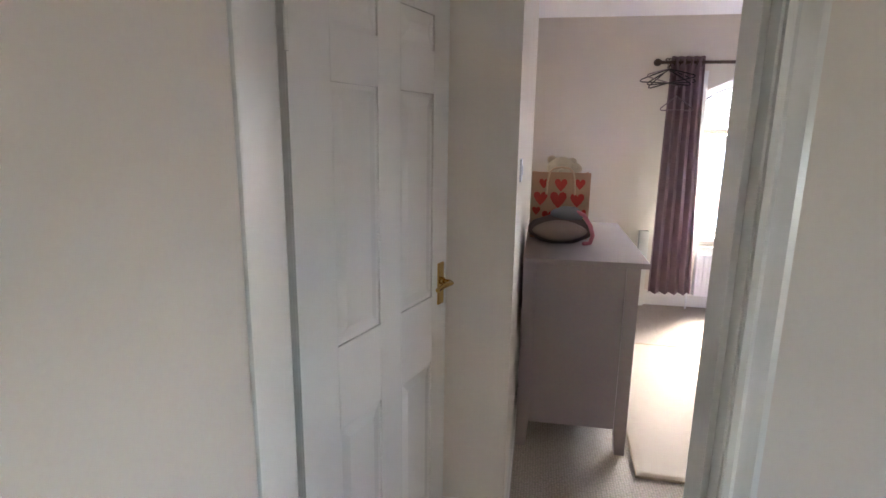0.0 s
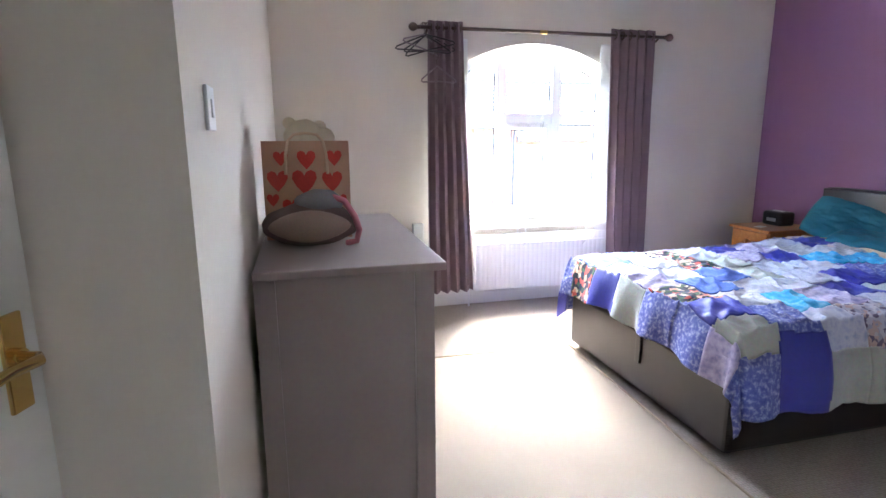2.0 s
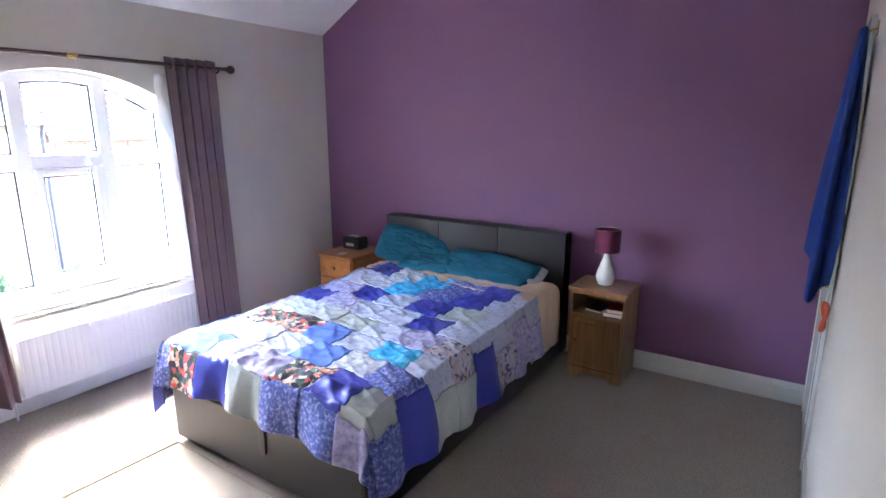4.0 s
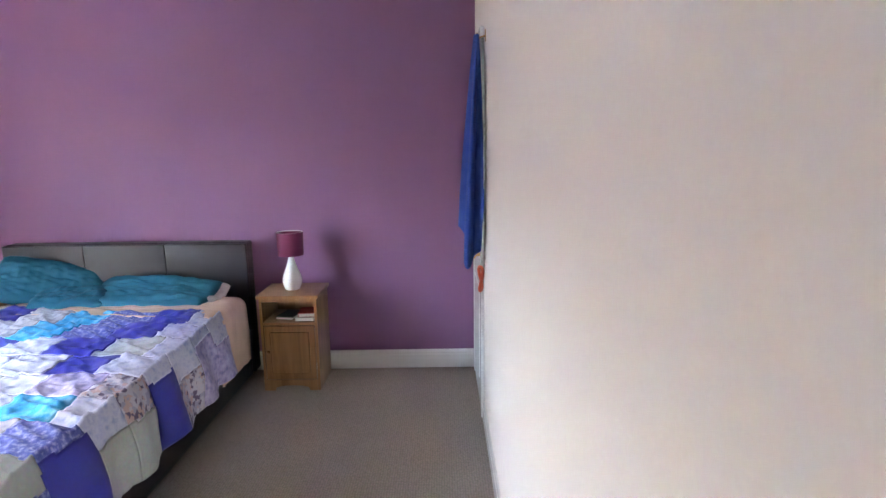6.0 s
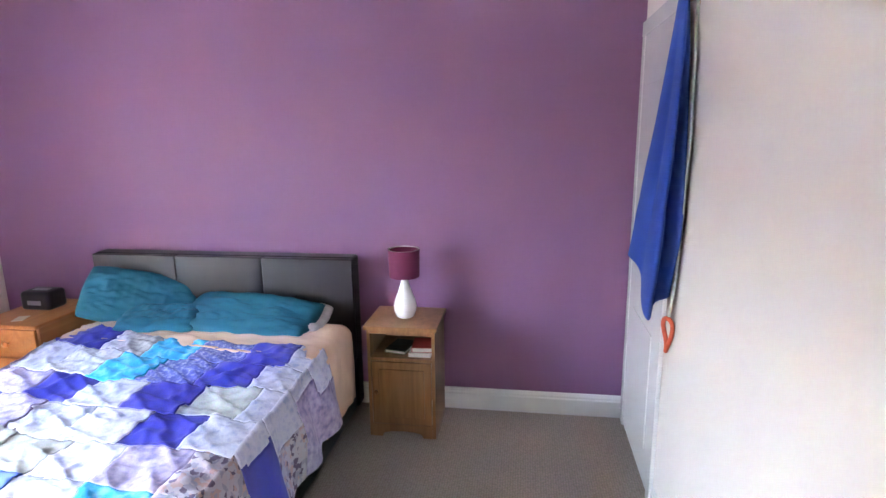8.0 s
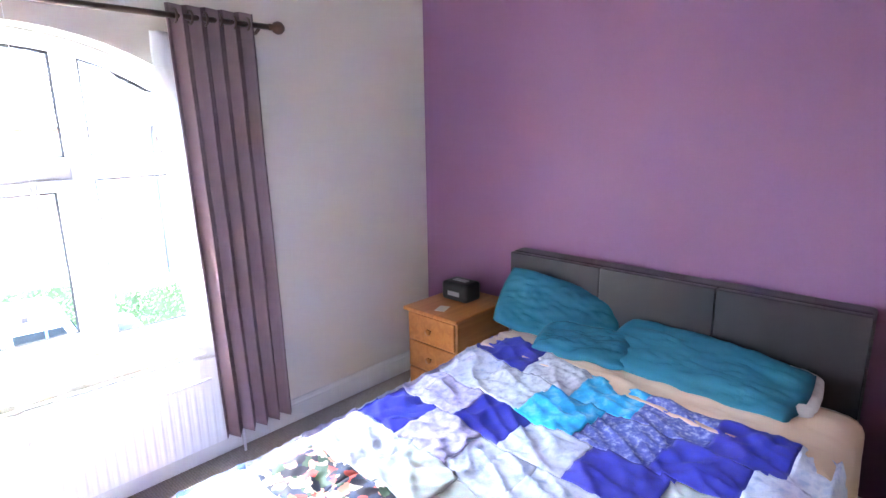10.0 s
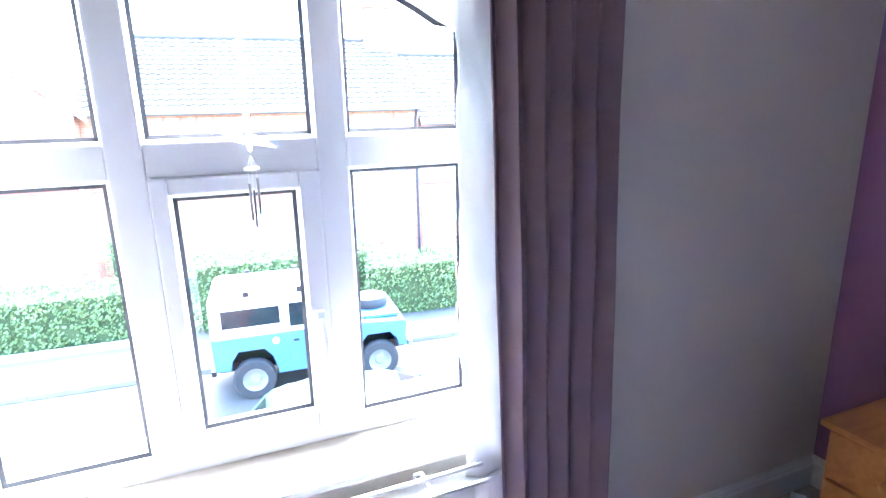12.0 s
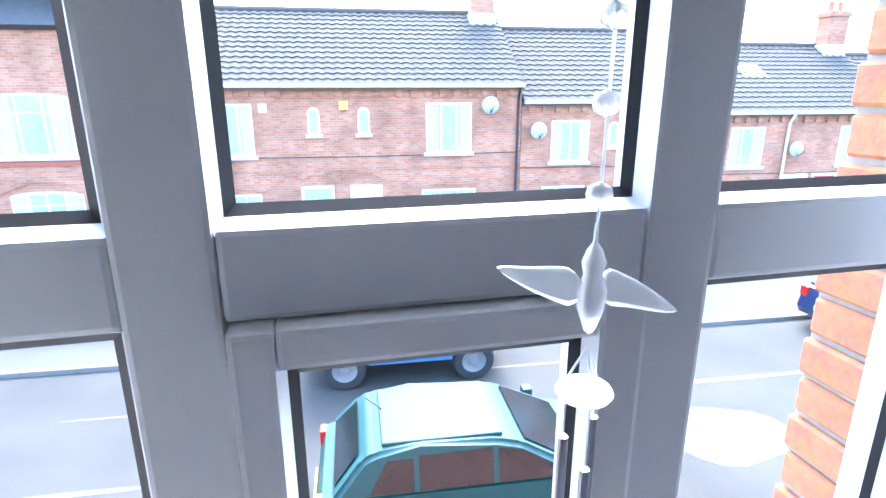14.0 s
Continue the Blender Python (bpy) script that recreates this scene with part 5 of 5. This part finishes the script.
def chimney(parent, x, y, z, h):
    c = part("chimney", box(x - 0.42, x + 0.42, y - 0.32, y + 0.32, z, z + h, 0.01), M_BRICK, parent)
    part("cap", box(x - 0.48, x + 0.48, y - 0.38, y + 0.38, z + h - 0.22, z + h - 0.08, 0.01), M_BRICK, c)
    part("flashing", box(x - 0.47, x + 0.47, y - 0.37, y + 0.37, z, z + 0.55, 0.01), M_STONE, c)
    for k in (-0.2, 0.2):
        part("pot", lathe([(0.11, 0), (0.10, 0.08), (0.09, 0.32), (0.11, 0.36), (0.08, 0.36), (0.08, 0.3)], 14, None, (x + k, y, z + h)), M_BRICKN, c)


def dish(parent, x, z):
    d = part("satellite_dish", lathe([(0.0, 0.0), (0.10, 0.006), (0.20, 0.03), (0.27, 0.06), (0.272, 0.066), (0.20, 0.038), (0.0, 0.01)], 22, None, (x, -0.30, z), "y"), M_SILVER, parent, "grey satellite dish", True)
    part("dish_arm", tube([(x, 0.0, z - 0.1), (x, -0.28, z - 0.02), (x, -0.30, z - 0.25), (x, -0.62, z - 0.05)], 0.015, 6), M_LEAD, d)


ha, e = terrace(-5.3, 4.75, 1.75, 3.6, 2.35, "two-storey red brick terraced house with grey tiled roof")
off = 0.275
for u, n in ((2.4, True), (-4.15, True)):
    house_window(ha, u + off, 3.10, 4.62, 1.45 if u > 0 else 1.25, 3, False, n, False)
for u in (-1.75, -0.25):
    house_window(ha, u + off, 3.72, 4.45, 0.36, 1, True)
    house_door(ha, u + off * 1.0 - 0.0, 2.0, M_DOORG if u < -1 else M_WINW, 0.05)
    arch_course(ha, u + off, 2.15, 1.3, 0.35)
for u in (2.4, -4.15):
    house_window(ha, u + off, 0.75, 1.92, 1.75 if u > 0 else 1.4, 3, False, True, True)
    arch_course(ha, u + off, 1.98, 1.9 if u > 0 else 1.5, 0.10)
part("alarm_box", box(-0.70, -0.42, -0.08, 0, 4.42, 4.70, 0.03), mat("yellow_alarm_box", (0.60, 0.46, 0.10), 0.5), ha, "yellow alarm box")
part("alarm_box", box(-3.05, -2.80, -0.08, 0, 4.36, 4.62, 0.03), M_WINW, ha, "white alarm box")
dish(ha, 3.95, 4.55)
part("drainpipe", tube([(4.9, -0.28, e - 0.05), (4.9, -0.08, e - 0.4), (4.9, -0.08, 0.0)], 0.045, 8), M_LEAD, ha)
chimney(ha, 4.4, 3.3, e + 1.9, 1.9)

hb_, e = terrace(4.77, 11.6, 1.25, 3.6, 2.35, "red brick terraced house with a black door")
for u, n in ((-1.75, True), (2.1, False)):
    house_window(hb_, u, 2.72, 4.05, 1.3, 2, False, n, False)
for u in (0.35, 1.1):
    house_window(hb_, u - 0.6, 3.2, 3.95, 0.34, 1, True)
house_door(hb_, 0.62, 2.0, M_DOORB, 0.05)
house_door(hb_, 2.15, 2.0, M_DOORR, 0.05)
house_window(hb_, -1.9, 0.75, 1.9, 1.5, 3, False, True, True)
arch_course(hb_, -1.9, 1.98, 1.6, 0.1)
arch_course(hb_, 0.62, 2.15, 1.2, 0.3)
dish(hb_, -2.9, 3.75)
part("wreath", tube([(0.62 + 0.16 * math.cos(q), -0.06, 1.55 + 0.16 * math.sin(q)) for q in (2 * math.pi * k / 18 for k in range(18))], 0.05, 7, closed=True), M_LEAF, hb_, "green door wreath")
part("fence_panel", box(1.4, 3.2, -1.6, -1.54, 0.0, 1.0), M_FENCE, hb_, "terracotta painted garden fence")
chimney(hb_, 3.0, 3.3, e + 1.9, 1.9)

hc, e = terrace(11.62, 19.0, 0.85, 3.6, 2.3, "red brick terraced house with a skylight in its roof")
for u in (-2.4, 1.9):
    house_window(hc, u, 2.4, 3.75, 1.3, 3, False, True, False)
    house_window(hc, u, 0.7, 1.8, 1.5, 3, False, True, True)
house_door(hc, -0.3, 2.0, M_WINW, 0.0)
house_door(hc, 0.9, 2.0, M_DOORR, 0.0)
sky_l = part("skylight", box(-1.6, -0.7, -0.02, 0.06, 0.0, 0.9, 0.01), M_WINW, hc, "white framed roof light")
sky_l.location, sky_l.rotation_euler = (0, 1.55, e + 1.15), (radians(-58), 0, 0)
dish(hc, -0.6, 3.0)
part("drainpipe", tube([(-0.9, -0.28, e - 0.05), (-0.9, -0.08, e - 0.4), (-0.9, -0.08, 0.0)], 0.045, 8), M_WINW, hc)
chimney(hc, 3.2, 3.3, e + 1.9, 1.8)
hd, e = terrace(19.02, 30.0, 0.5, 3.6, 2.3, "far red brick terraced house with grey roof")
for u in (-4, -1, 2):
    house_window(hd, u, 2.1, 3.4, 1.3, 3, False, True, False)


def gable_house():
    at = street(-10.0, 8.2)
    h = thing("gabled_house", at, "projecting red brick house with half-hipped slate gable", "house", "terrace across the street", -4)
    e = 1.75 - G
    prof = [(-4.0, -0.3), (4.0, -0.3), (4.0, e), (2.2, e + 1.5), (-2.2, e + 1.5), (-4.0, e)]
    part("wall", prism(prof, 0, 7.5), M_BRICK, h)
    for s in (-1, 1):
        part("roof_slope", prism([(s * 4.25, e - 0.2), (s * 2.1, e + 1.62), (0, e + 3.3), (0, e + 3.42), (s * 2.2, e + 1.76), (s * 4.35, e - 0.08)], -0.2, 7.7), M_SLATE, h)
        part("bargeboard", prism([(s * 4.36, e - 0.26), (s * 2.16, e + 1.6), (s * 2.16, e + 1.82), (s * 4.36, e - 0.02)], -0.26, -0.2), M_WINW, h, "pale painted bargeboard")
    hip = bmesh.new()
    v = [hip.verts.new(c) for c in ((-2.4, -0.28, e + 1.5), (2.4, -0.28, e + 1.5), (0, 1.6, e + 3.45), (-2.4, -0.1, e + 1.4), (2.4, -0.1, e + 1.4), (0, 1.7, e + 3.3))]
    for f in ((0, 1, 2), (3, 5, 4), (0, 3, 4, 1), (1, 4, 5, 2), (2, 5, 3, 0)):
        hip.faces.new([v[k] for k in f])
    part("hip", hip, M_SLATE, h, "blue-grey slate half hip")
    house_window(h, 0.0, 3.25, 4.95, 2.0, 3, True, True)
    part("band", box(-3.9, 3.9, -0.05, 0, 2.98, 3.12), M_FENCE, h, "red painted stone band")
    house_window(h, 0.0, 0.95, 2.25, 1.9, 4, True, True)
    arch_course(h, 0.0, 2.22, 2.3, 0.3)
    part("vent_box", box(2.2, 2.42, -0.06, 0, 4.2, 4.45, 0.02), M_WINW, h)
    part("drainpipe", tube([(3.9, -0.06, e - 0.3), (3.9, -0.06, 0)], 0.05, 8), M_WINW, h)


gable_house()


# ---- hedges ----
def hedge(u0, u1, w0, w1, h, seed, label):
    """A clipped hedge: a twiggy core, coloured dark as inner shade, under thousands of small leaves."""
    rnd = random.Random(seed)
    t = thing("hedge", street((u0 + u1) / 2, (w0 + w1) / 2), label, "hedge", "front garden hedges", -4)
    l, d = (u1 - u0) / 2, (w1 - w0) / 2
    part("shaded_twigs", box(-l + 0.12, l - 0.12, -d + 0.12, d - 0.12, 0, h - 0.12, 0.08), M_TWIG_SHADE, t)
    vs, fs = [], []
    n = int((u1 - u0) * 900)
    for k in range(n):
        f = rnd.random()
        u = rnd.uniform(-l, l)
        bulge = 0.10 * noise.noise((u * 1.4, seed, 0)) + 0.06 * noise.noise((u * 4, f * 3, seed))
        if f < 0.55:
            p = Vector((u, -d + rnd.uniform(-0.02, 0.10) - bulge, rnd.random() ** 0.8 * h))
        elif f < 0.9:
            p = Vector((u, rnd.uniform(-d, d), h + bulge * 0.9 + rnd.uniform(-0.10, 0.04)))
        else:
            p = Vector((rnd.choice((-l, l)) + rnd.uniform(-0.08, 0.08), rnd.uniform(-d, d), rnd.random() * h))
        a = Vector((rnd.gauss(0, 1), rnd.gauss(0, 1) - 0.5, rnd.gauss(0, 1) + 0.5)).normalized()
        s1 = a.orthogonal().normalized() * rnd.uniform(0.03, 0.055)
        s2 = a.cross(s1).normalized() * rnd.uniform(0.02, 0.035)
        b = len(vs)
        vs += [p - s1, p + s2 + a * 0.008, p + s1, p - s2 + a * 0.008]
        fs.append((b, b + 1, b + 2, b + 3))
    me = bpy.data.meshes.new("leaves")
    me.from_pydata([tuple(v) for v in vs], [], fs)
    me.materials.append(M_LEAF)
    lv = new("foliage", me)
    lv.parent = t
    tagged(lv, kind="stuff")


hedge(-9.5, -3.6, 3.25, 4.35, 1.35, 1, "clipped bright green privet hedge above a low wall")
hedge(-3.0, 1.2, 3.3, 4.3, 1.75, 2, "tall green privet hedge behind the parked vehicle")
hedge(1.0, 6.6, 2.75, 3.75, 1.45, 3, "clipped green privet hedge beside the pavement")
hedge(-5.2, -4.1, 5.6, 6.6, 2.0, 4, "rounded green garden shrub")


# ---- vehicles ----
M_TYRE = mat("worn_tyre_rubber", (0.03, 0.03, 0.03), 0.85, var=0.2, scale=8, bump=0.3)
M_RIM = mat("dull_steel_rim", (0.20, 0.20, 0.195), 0.6, metal=0.2, var=0.2, scale=8)
M_BLUEP = mat("mid_blue_body_paint", (0.065, 0.145, 0.285), 0.5, var=0.12, scale=3, bump=0.05, coat=0.1)
M_CREAMP = mat("white_roof_paint", (0.70, 0.69, 0.65), 0.45, var=0.08, scale=3)
M_GREENP = mat("teal_green_metallic_paint", (0.007, 0.052, 0.049), 0.6, metal=0.0, var=0.06, scale=3, bump=0, coat=0.04)
M_NAVYP = mat("dark_blue_metallic_paint", (0.03, 0.045, 0.12), 0.28, metal=0.3, var=0.06, scale=3, bump=0, coat=0.7)
M_CARGL = mat("tinted_car_glass", (0.012, 0.015, 0.017), 0.12, var=0.2, scale=2, bump=0, coat=0.0)
M_LAMPR = mat("red_lamp_lens", (0.45, 0.02, 0.015), 0.2, var=0.05)
M_LAMPW = mat("clear_lamp_lens", (0.62, 0.62, 0.60), 0.15, var=0.05)
M_PLATE = mat("yellow_number_plate", (0.72, 0.55, 0.06), 0.4, var=0.05)


def wheel(parent, x, y, r, w, name="wheel"):
    prof = [(r * 0.58, -w / 2), (r * 0.93, -w / 2), (r, -w * 0.3), (r, w * 0.3), (r * 0.93, w / 2), (r * 0.58, w / 2)]
    t = part(name, lathe(prof, 28, None, (x, y, r), "y", False), M_TYRE, parent, "", 50)
    s = -1 if y < 0 else 1
    part("rim", lathe([(0.0, s * w * 0.30), (r * 0.2, s * w * 0.34), (r * 0.25, s * w * 0.24), (r * 0.5, s * w * 0.30), (r * 0.6, s * w * 0.44), (r * 0.6, -s * w * 0.4), (0, -s * w * 0.4)], 24, None, (x, y, r), "y"), M_RIM, t, "", 40)
    for k in range(5):
        q = 2 * math.pi * k / 5
        part("wheel_nut", lathe([(0.012, s * w * 0.30), (0.012, s * w * 0.36), (0, s * w * 0.37)], 6, None, (x + r * 0.3 * math.cos(q), y, r + r * 0.3 * math.sin(q)), "y"), M_RIM, t)
    return t


def off_roader():
    t = thing("off_road_vehicle", street(-0.55, 0.62), "old blue and white off-road vehicle parked at the kerb", "car", turn=-4)
    hw = 0.80
    side = [(-1.78, 0.62), (-1.52, 0.60), (-1.50, 0.80), (-1.38, 0.97), (-0.92, 0.97), (-0.78, 0.80), (-0.74, 0.55), (0.75, 0.55), (0.78, 0.80), (0.92, 0.95), (1.36, 0.95), (1.50, 0.80), (1.52, 0.62), (1.68, 0.62), (1.68, 1.10), (1.60, 1.14), (0.62, 1.20), (-1.80, 1.20)]
    body = prism(side, -hw, hw)
    bmesh.ops.bevel(body, geom=[ed for ed in body.edges if abs(ed.verts[0].co.y - ed.verts[1].co.y) < 0.01], offset=0.018, segments=2, affect="EDGES")
    b = part("body", body, M_BLUEP, t, "faded blue aluminium body")
    part("bonnet", box(0.64, 1.60, -0.62, 0.62, 1.17, 1.25, 0.03), M_BLUEP, t)
    top = prism([(-1.80, 1.20), (0.60, 1.20), (0.32, 1.86), (0.22, 1.94), (-1.70, 1.96), (-1.79, 1.90)], -hw + 0.01, hw - 0.01)
    for v in top.verts:
        if v.co.z > 1.5:
            v.co.y *= 0.94
    bmesh.ops.bevel(top, geom=top.edges[:], offset=0.03, segments=2, affect="EDGES")
    part("hard_top", top, M_CREAMP, t, "white hard top")
    for s in (-1, 1):
        y = s * (hw - 0.012)
        ya, yb = min(y, y + s * 0.008), max(y, y + s * 0.008)
        wn_ = part("side_window", box(-1.60, -0.62, ya, yb, 1.34, 1.66, 0.0), M_CARGL, t)
        wn_.rotation_euler = (s * radians(3.6), 0, 0)
        wn_.location = (0, s * 0.085, 0.01)
        dw = part("door_window", prism([(-0.46, 1.25), (0.44, 1.25), (0.24, 1.68), (-0.46, 1.68)], ya - 0.001, yb + 0.001), M_CARGL, t)
        dw.rotation_euler, dw.location = (s * radians(3.6), 0, 0), (0, s * 0.085, 0.01)
        fr = part("window_post", box(-0.02, 0.02, ya - 0.004, yb + 0.004, 1.25, 1.68), M_BLUEP, t)
        fr.rotation_euler, fr.location = (s * radians(3.6), 0, 0), (0, s * 0.085, 0.01)
        part("door", box(-0.50, 0.58, s * hw - 0.006, s * hw + 0.006, 0.60, 1.185, 0.004), M_BLUEP, t)
        part("door_handle", box(-0.42, -0.32, s * hw - 0.02, s * hw + 0.02, 1.02, 1.06, 0.005), M_BLACK, t)
        part("fuel_cap", lathe([(0.06, 0), (0.06, s * 0.02), (0, s * 0.022)], 14, None, (-0.72, s * hw, 1.08), "y"), M_CREAMP, t)
        part("sill_panel", box(-0.72, 0.74, s * hw - 0.03, s * hw - 0.005, 0.46, 0.57, 0.004), M_BLUEP, t)
        for x in (-1.14, 1.14):
            wheel(t, x, s * 0.70, 0.375, 0.20)
        part("mirror", tube([(0.9, s * 0.68, 1.2), (0.92, s * 0.82, 1.36)], 0.012, 6), M_BLACK, t)
        part("roof_clamp", box(-1.2, -1.1, s * 0.72 - 0.02, s * 0.72 + 0.02, 1.90, 2.02, 0.01), M_BLACK, t)
        part("roof_clamp", box(-0.3, -0.2, s * 0.72 - 0.02, s * 0.72 + 0.02, 1.90, 2.02, 0.01), M_BLACK, t)
    part("windscreen", prism([(0.56, 1.28), (0.36, 1.80), (0.38, 1.80), (0.60, 1.28)], -0.66, 0.66), M_CARGL, t)
    sp = part("spare_wheel", lathe([(0.19, 0.0), (0.33, 0.0), (0.36, 0.04), (0.36, 0.14), (0.33, 0.19), (0.19, 0.19)], 26, None, (1.14, 0, 1.25)), M_TYRE, t, "spare wheel on the bonnet", 50)
    part("rim", lathe([(0.0, 0.06), (0.1, 0.08), (0.2, 0.12), (0.2, 0.02), (0, 0.02)], 22, None, (1.14, 0, 1.25)), M_RIM, sp)
    part("bumper", box(1.72, 1.80, -0.76, 0.76, 0.56, 0.68, 0.01), M_RIM, t)
    part("chassis", box(-1.75, 1.72, -0.40, 0.40, 0.42, 0.60, 0.01), M_BLACK, t)
    part("rear_bumper", box(-1.86, -1.78, -0.74, 0.74, 0.52, 0.62, 0.01), M_BLACK, t)
    part("rear_lamp", box(-1.805, -1.785, -0.76, -0.68, 0.86, 0.96, 0.005), M_LAMPR, t)


off_roader()


def hatchback(at, turn, paint, label, plate=False):
    t = thing("hatchback_car", at, label, "car", "parked cars", turn)
    hw = 0.84
    side = [(-1.98, 0.32), (-1.62, 0.24), (-1.58, 0.40), (-1.46, 0.60), (-1.26, 0.66), (-1.06, 0.60), (-0.94, 0.40), (-0.90, 0.22), (0.90, 0.22), (0.94, 0.40), (1.06, 0.60), (1.26, 0.66), (1.46, 0.60), (1.58, 0.40), (1.62, 0.24), (1.96, 0.28), (2.05, 0.45), (2.03, 0.62), (1.92, 0.74), (1.10, 0.93), (0.95, 0.95), (-1.72, 0.98), (-1.95, 0.92), (-2.04, 0.62), (-2.06, 0.45)]
    body = prism(side, -hw, hw)
    for v in body.verts:
        k = max(0, abs(v.co.x) - 1.5) / 0.55
        v.co.y *= 1 - 0.10 * k * k - (0.05 if v.co.z > 0.85 else 0)
    bmesh.ops.bevel(body, geom=[ed for ed in body.edges if (ed.verts[0].co.y > 0) == (ed.verts[1].co.y > 0)], offset=0.05, segments=3, affect="EDGES")
    part("body", body, paint, t, "", 35)
    gl = [(-1.86, 0.95), (1.05, 0.93), (0.22, 1.36), (-0.05, 1.42), (-0.9, 1.44), (-1.38, 1.40), (-1.52, 1.34)]
    def green(scale, y0, zlift, name, m, top):
        own = prism([(x * scale[0] + scale[2], z * scale[1] + zlift) for x, z in gl], -y0, y0)
        for v in own.verts:
            v.co.y *= 1 - 0.34 * max(0, v.co.z - 0.94) / 0.94
        bmesh.ops.bevel(own, geom=own.edges[:], offset=0.05, segments=3, affect="EDGES")
        return part(name, own, m, t, "", 35)
    green((1, 1, 0), hw - 0.045, 0, "cabin", paint, True)
    rf = box(-1.30, 0.02, -0.56, 0.56, 1.405, 1.452, 0.022, seg=3)
    part("roof", rf, paint, t, "", 35)
    def slope(z):
        return (hw - 0.045) * (1 - 0.34 * max(0, z - 0.94) / 0.94)
    for s in (-1, 1):
        for nm, out in (("rear_side_window", [(-1.45, 1.00), (-0.98, 0.99), (-0.98, 1.33), (-1.26, 1.32)]), ("rear_door_window", [(-0.92, 0.99), (-0.12, 0.985), (-0.12, 1.355), (-0.92, 1.345)]), ("front_door_window", [(-0.06, 0.985), (0.80, 0.98), (0.22, 1.30), (-0.06, 1.345)])):
            own = bmesh.new()
            a = [own.verts.new((x, s * (slope(z) + 0.003), z)) for x, z in out]
            b = [own.verts.new((x, s * (slope(z) - 0.02), z)) for x, z in out]
            own.faces.new(a)
            for k in range(4):
                own.faces.new((a[k], a[(k + 1) % 4], b[(k + 1) % 4], b[k]))
            part(nm, own, M_CARGL, t)
        for x in (-1.26, 1.26):
            wheel(t, x, s * 0.745, 0.30, 0.19)
        part("door_mirror", box(0.70, 0.84, s * 0.93 - 0.08, s * 0.93 + 0.08, 0.96, 1.08, 0.03), paint, t, "", 35)
        part("side_strip", box(-0.9, 0.9, s * hw - 0.012, s * hw + 0.012, 0.52, 0.58, 0.004), M_BLACK, t)
        part("headlamp", box(1.90, 2.0, s * 0.55 - 0.16, s * 0.55 + 0.16, 0.60, 0.72, 0.02), M_LAMPW, t)
        part("rear_lamp", box(-2.03, -1.93, s * 0.64 - 0.09, s * 0.64 + 0.09, 0.70, 0.92, 0.02), M_LAMPR, t)
        part("door_handle", box(-0.86, -0.72, s * hw - 0.025, s * hw - 0.0, 0.83, 0.86, 0.004), paint, t)
    for nm, (xa, za), (xb, zb), wd in (("windscreen", (1.00, 0.965), (0.26, 1.35), 0.66), ("rear_window", (-1.82, 1.01), (-1.545, 1.33), 0.60)):
        own = bmesh.new()
        f = 0.004 if xa > 0 else -0.004
        q = [own.verts.new(c) for c in ((xa + f, -wd, za + 0.01), (xa + f, wd, za + 0.01), (xb + f, wd * 0.86, zb + 0.01), (xb + f, -wd * 0.86, zb + 0.01))]
        own.faces.new(q)
        part(nm, own, M_CARGL, t)
    part("aerial", tube([(-1.25, 0.1, 1.44), (-1.45, 0.1, 1.62)], 0.006, 5), M_BLACK, t)
    part("number_plate", box(-2.075, -2.05, -0.26, 0.26, 0.52, 0.63, 0.003), M_PLATE, t)
    part("wiper", tube([(0.98, 0.3, 0.975), (0.75, -0.25, 1.105)], 0.008, 5), M_BLACK, t)


hatchback((3.85, 9.15, G), -4, M_GREENP, "teal green hatchback car parked below the window")
hatchback(street(10.2, 0.35), -4, M_NAVYP, "dark blue hatchback parked further along the street")
hatchback(street(-10.2, 5.2, G + 0.05), 86, M_NAVYP, "dark blue car parked in a front garden")


# ---- small things on the floor and walls of the bedroom ----
lead = thing("extension_lead", (4.03, 3.86, 0), "white plastic extension socket block lying on the carpet", "extension lead", turn=35)
part("block", box(-0.13, 0.13, -0.028, 0.028, 0.0, 0.038, 0.006), M_UPVC, lead)
for k in range(3):
    part("socket", box(-0.10 + k * 0.075, -0.05 + k * 0.075, -0.02, 0.02, 0.037, 0.040, 0.001), M_WINW, lead)
part("flex", tube([(0.13, 0, 0.012), (0.18, 0.02, 0.006), (0.24, 0.10, 0.006), (0.25, 0.16, 0.006)], 0.004, 6), M_WHITE, lead)
fence = thing("garden_fence", street(6.9, 5.4), "terracotta painted boarded garden fence", "fence", turn=86)
for k in range(14):
    part("board", box(-2.3 + k * 0.33, -2.3 + k * 0.33 + 0.31, -0.012, 0.012, 0.0, 1.05 + 0.02 * (k % 3), 0.004), M_FENCE, fence)
part("rail", box(-2.3, 2.31, 0.012, 0.05, 0.75, 0.83), M_FENCE, fence)
part("post", box(-2.42, -2.32, -0.05, 0.05, 0.0, 1.25, 0.01), M_WINW, fence, "white gate post")
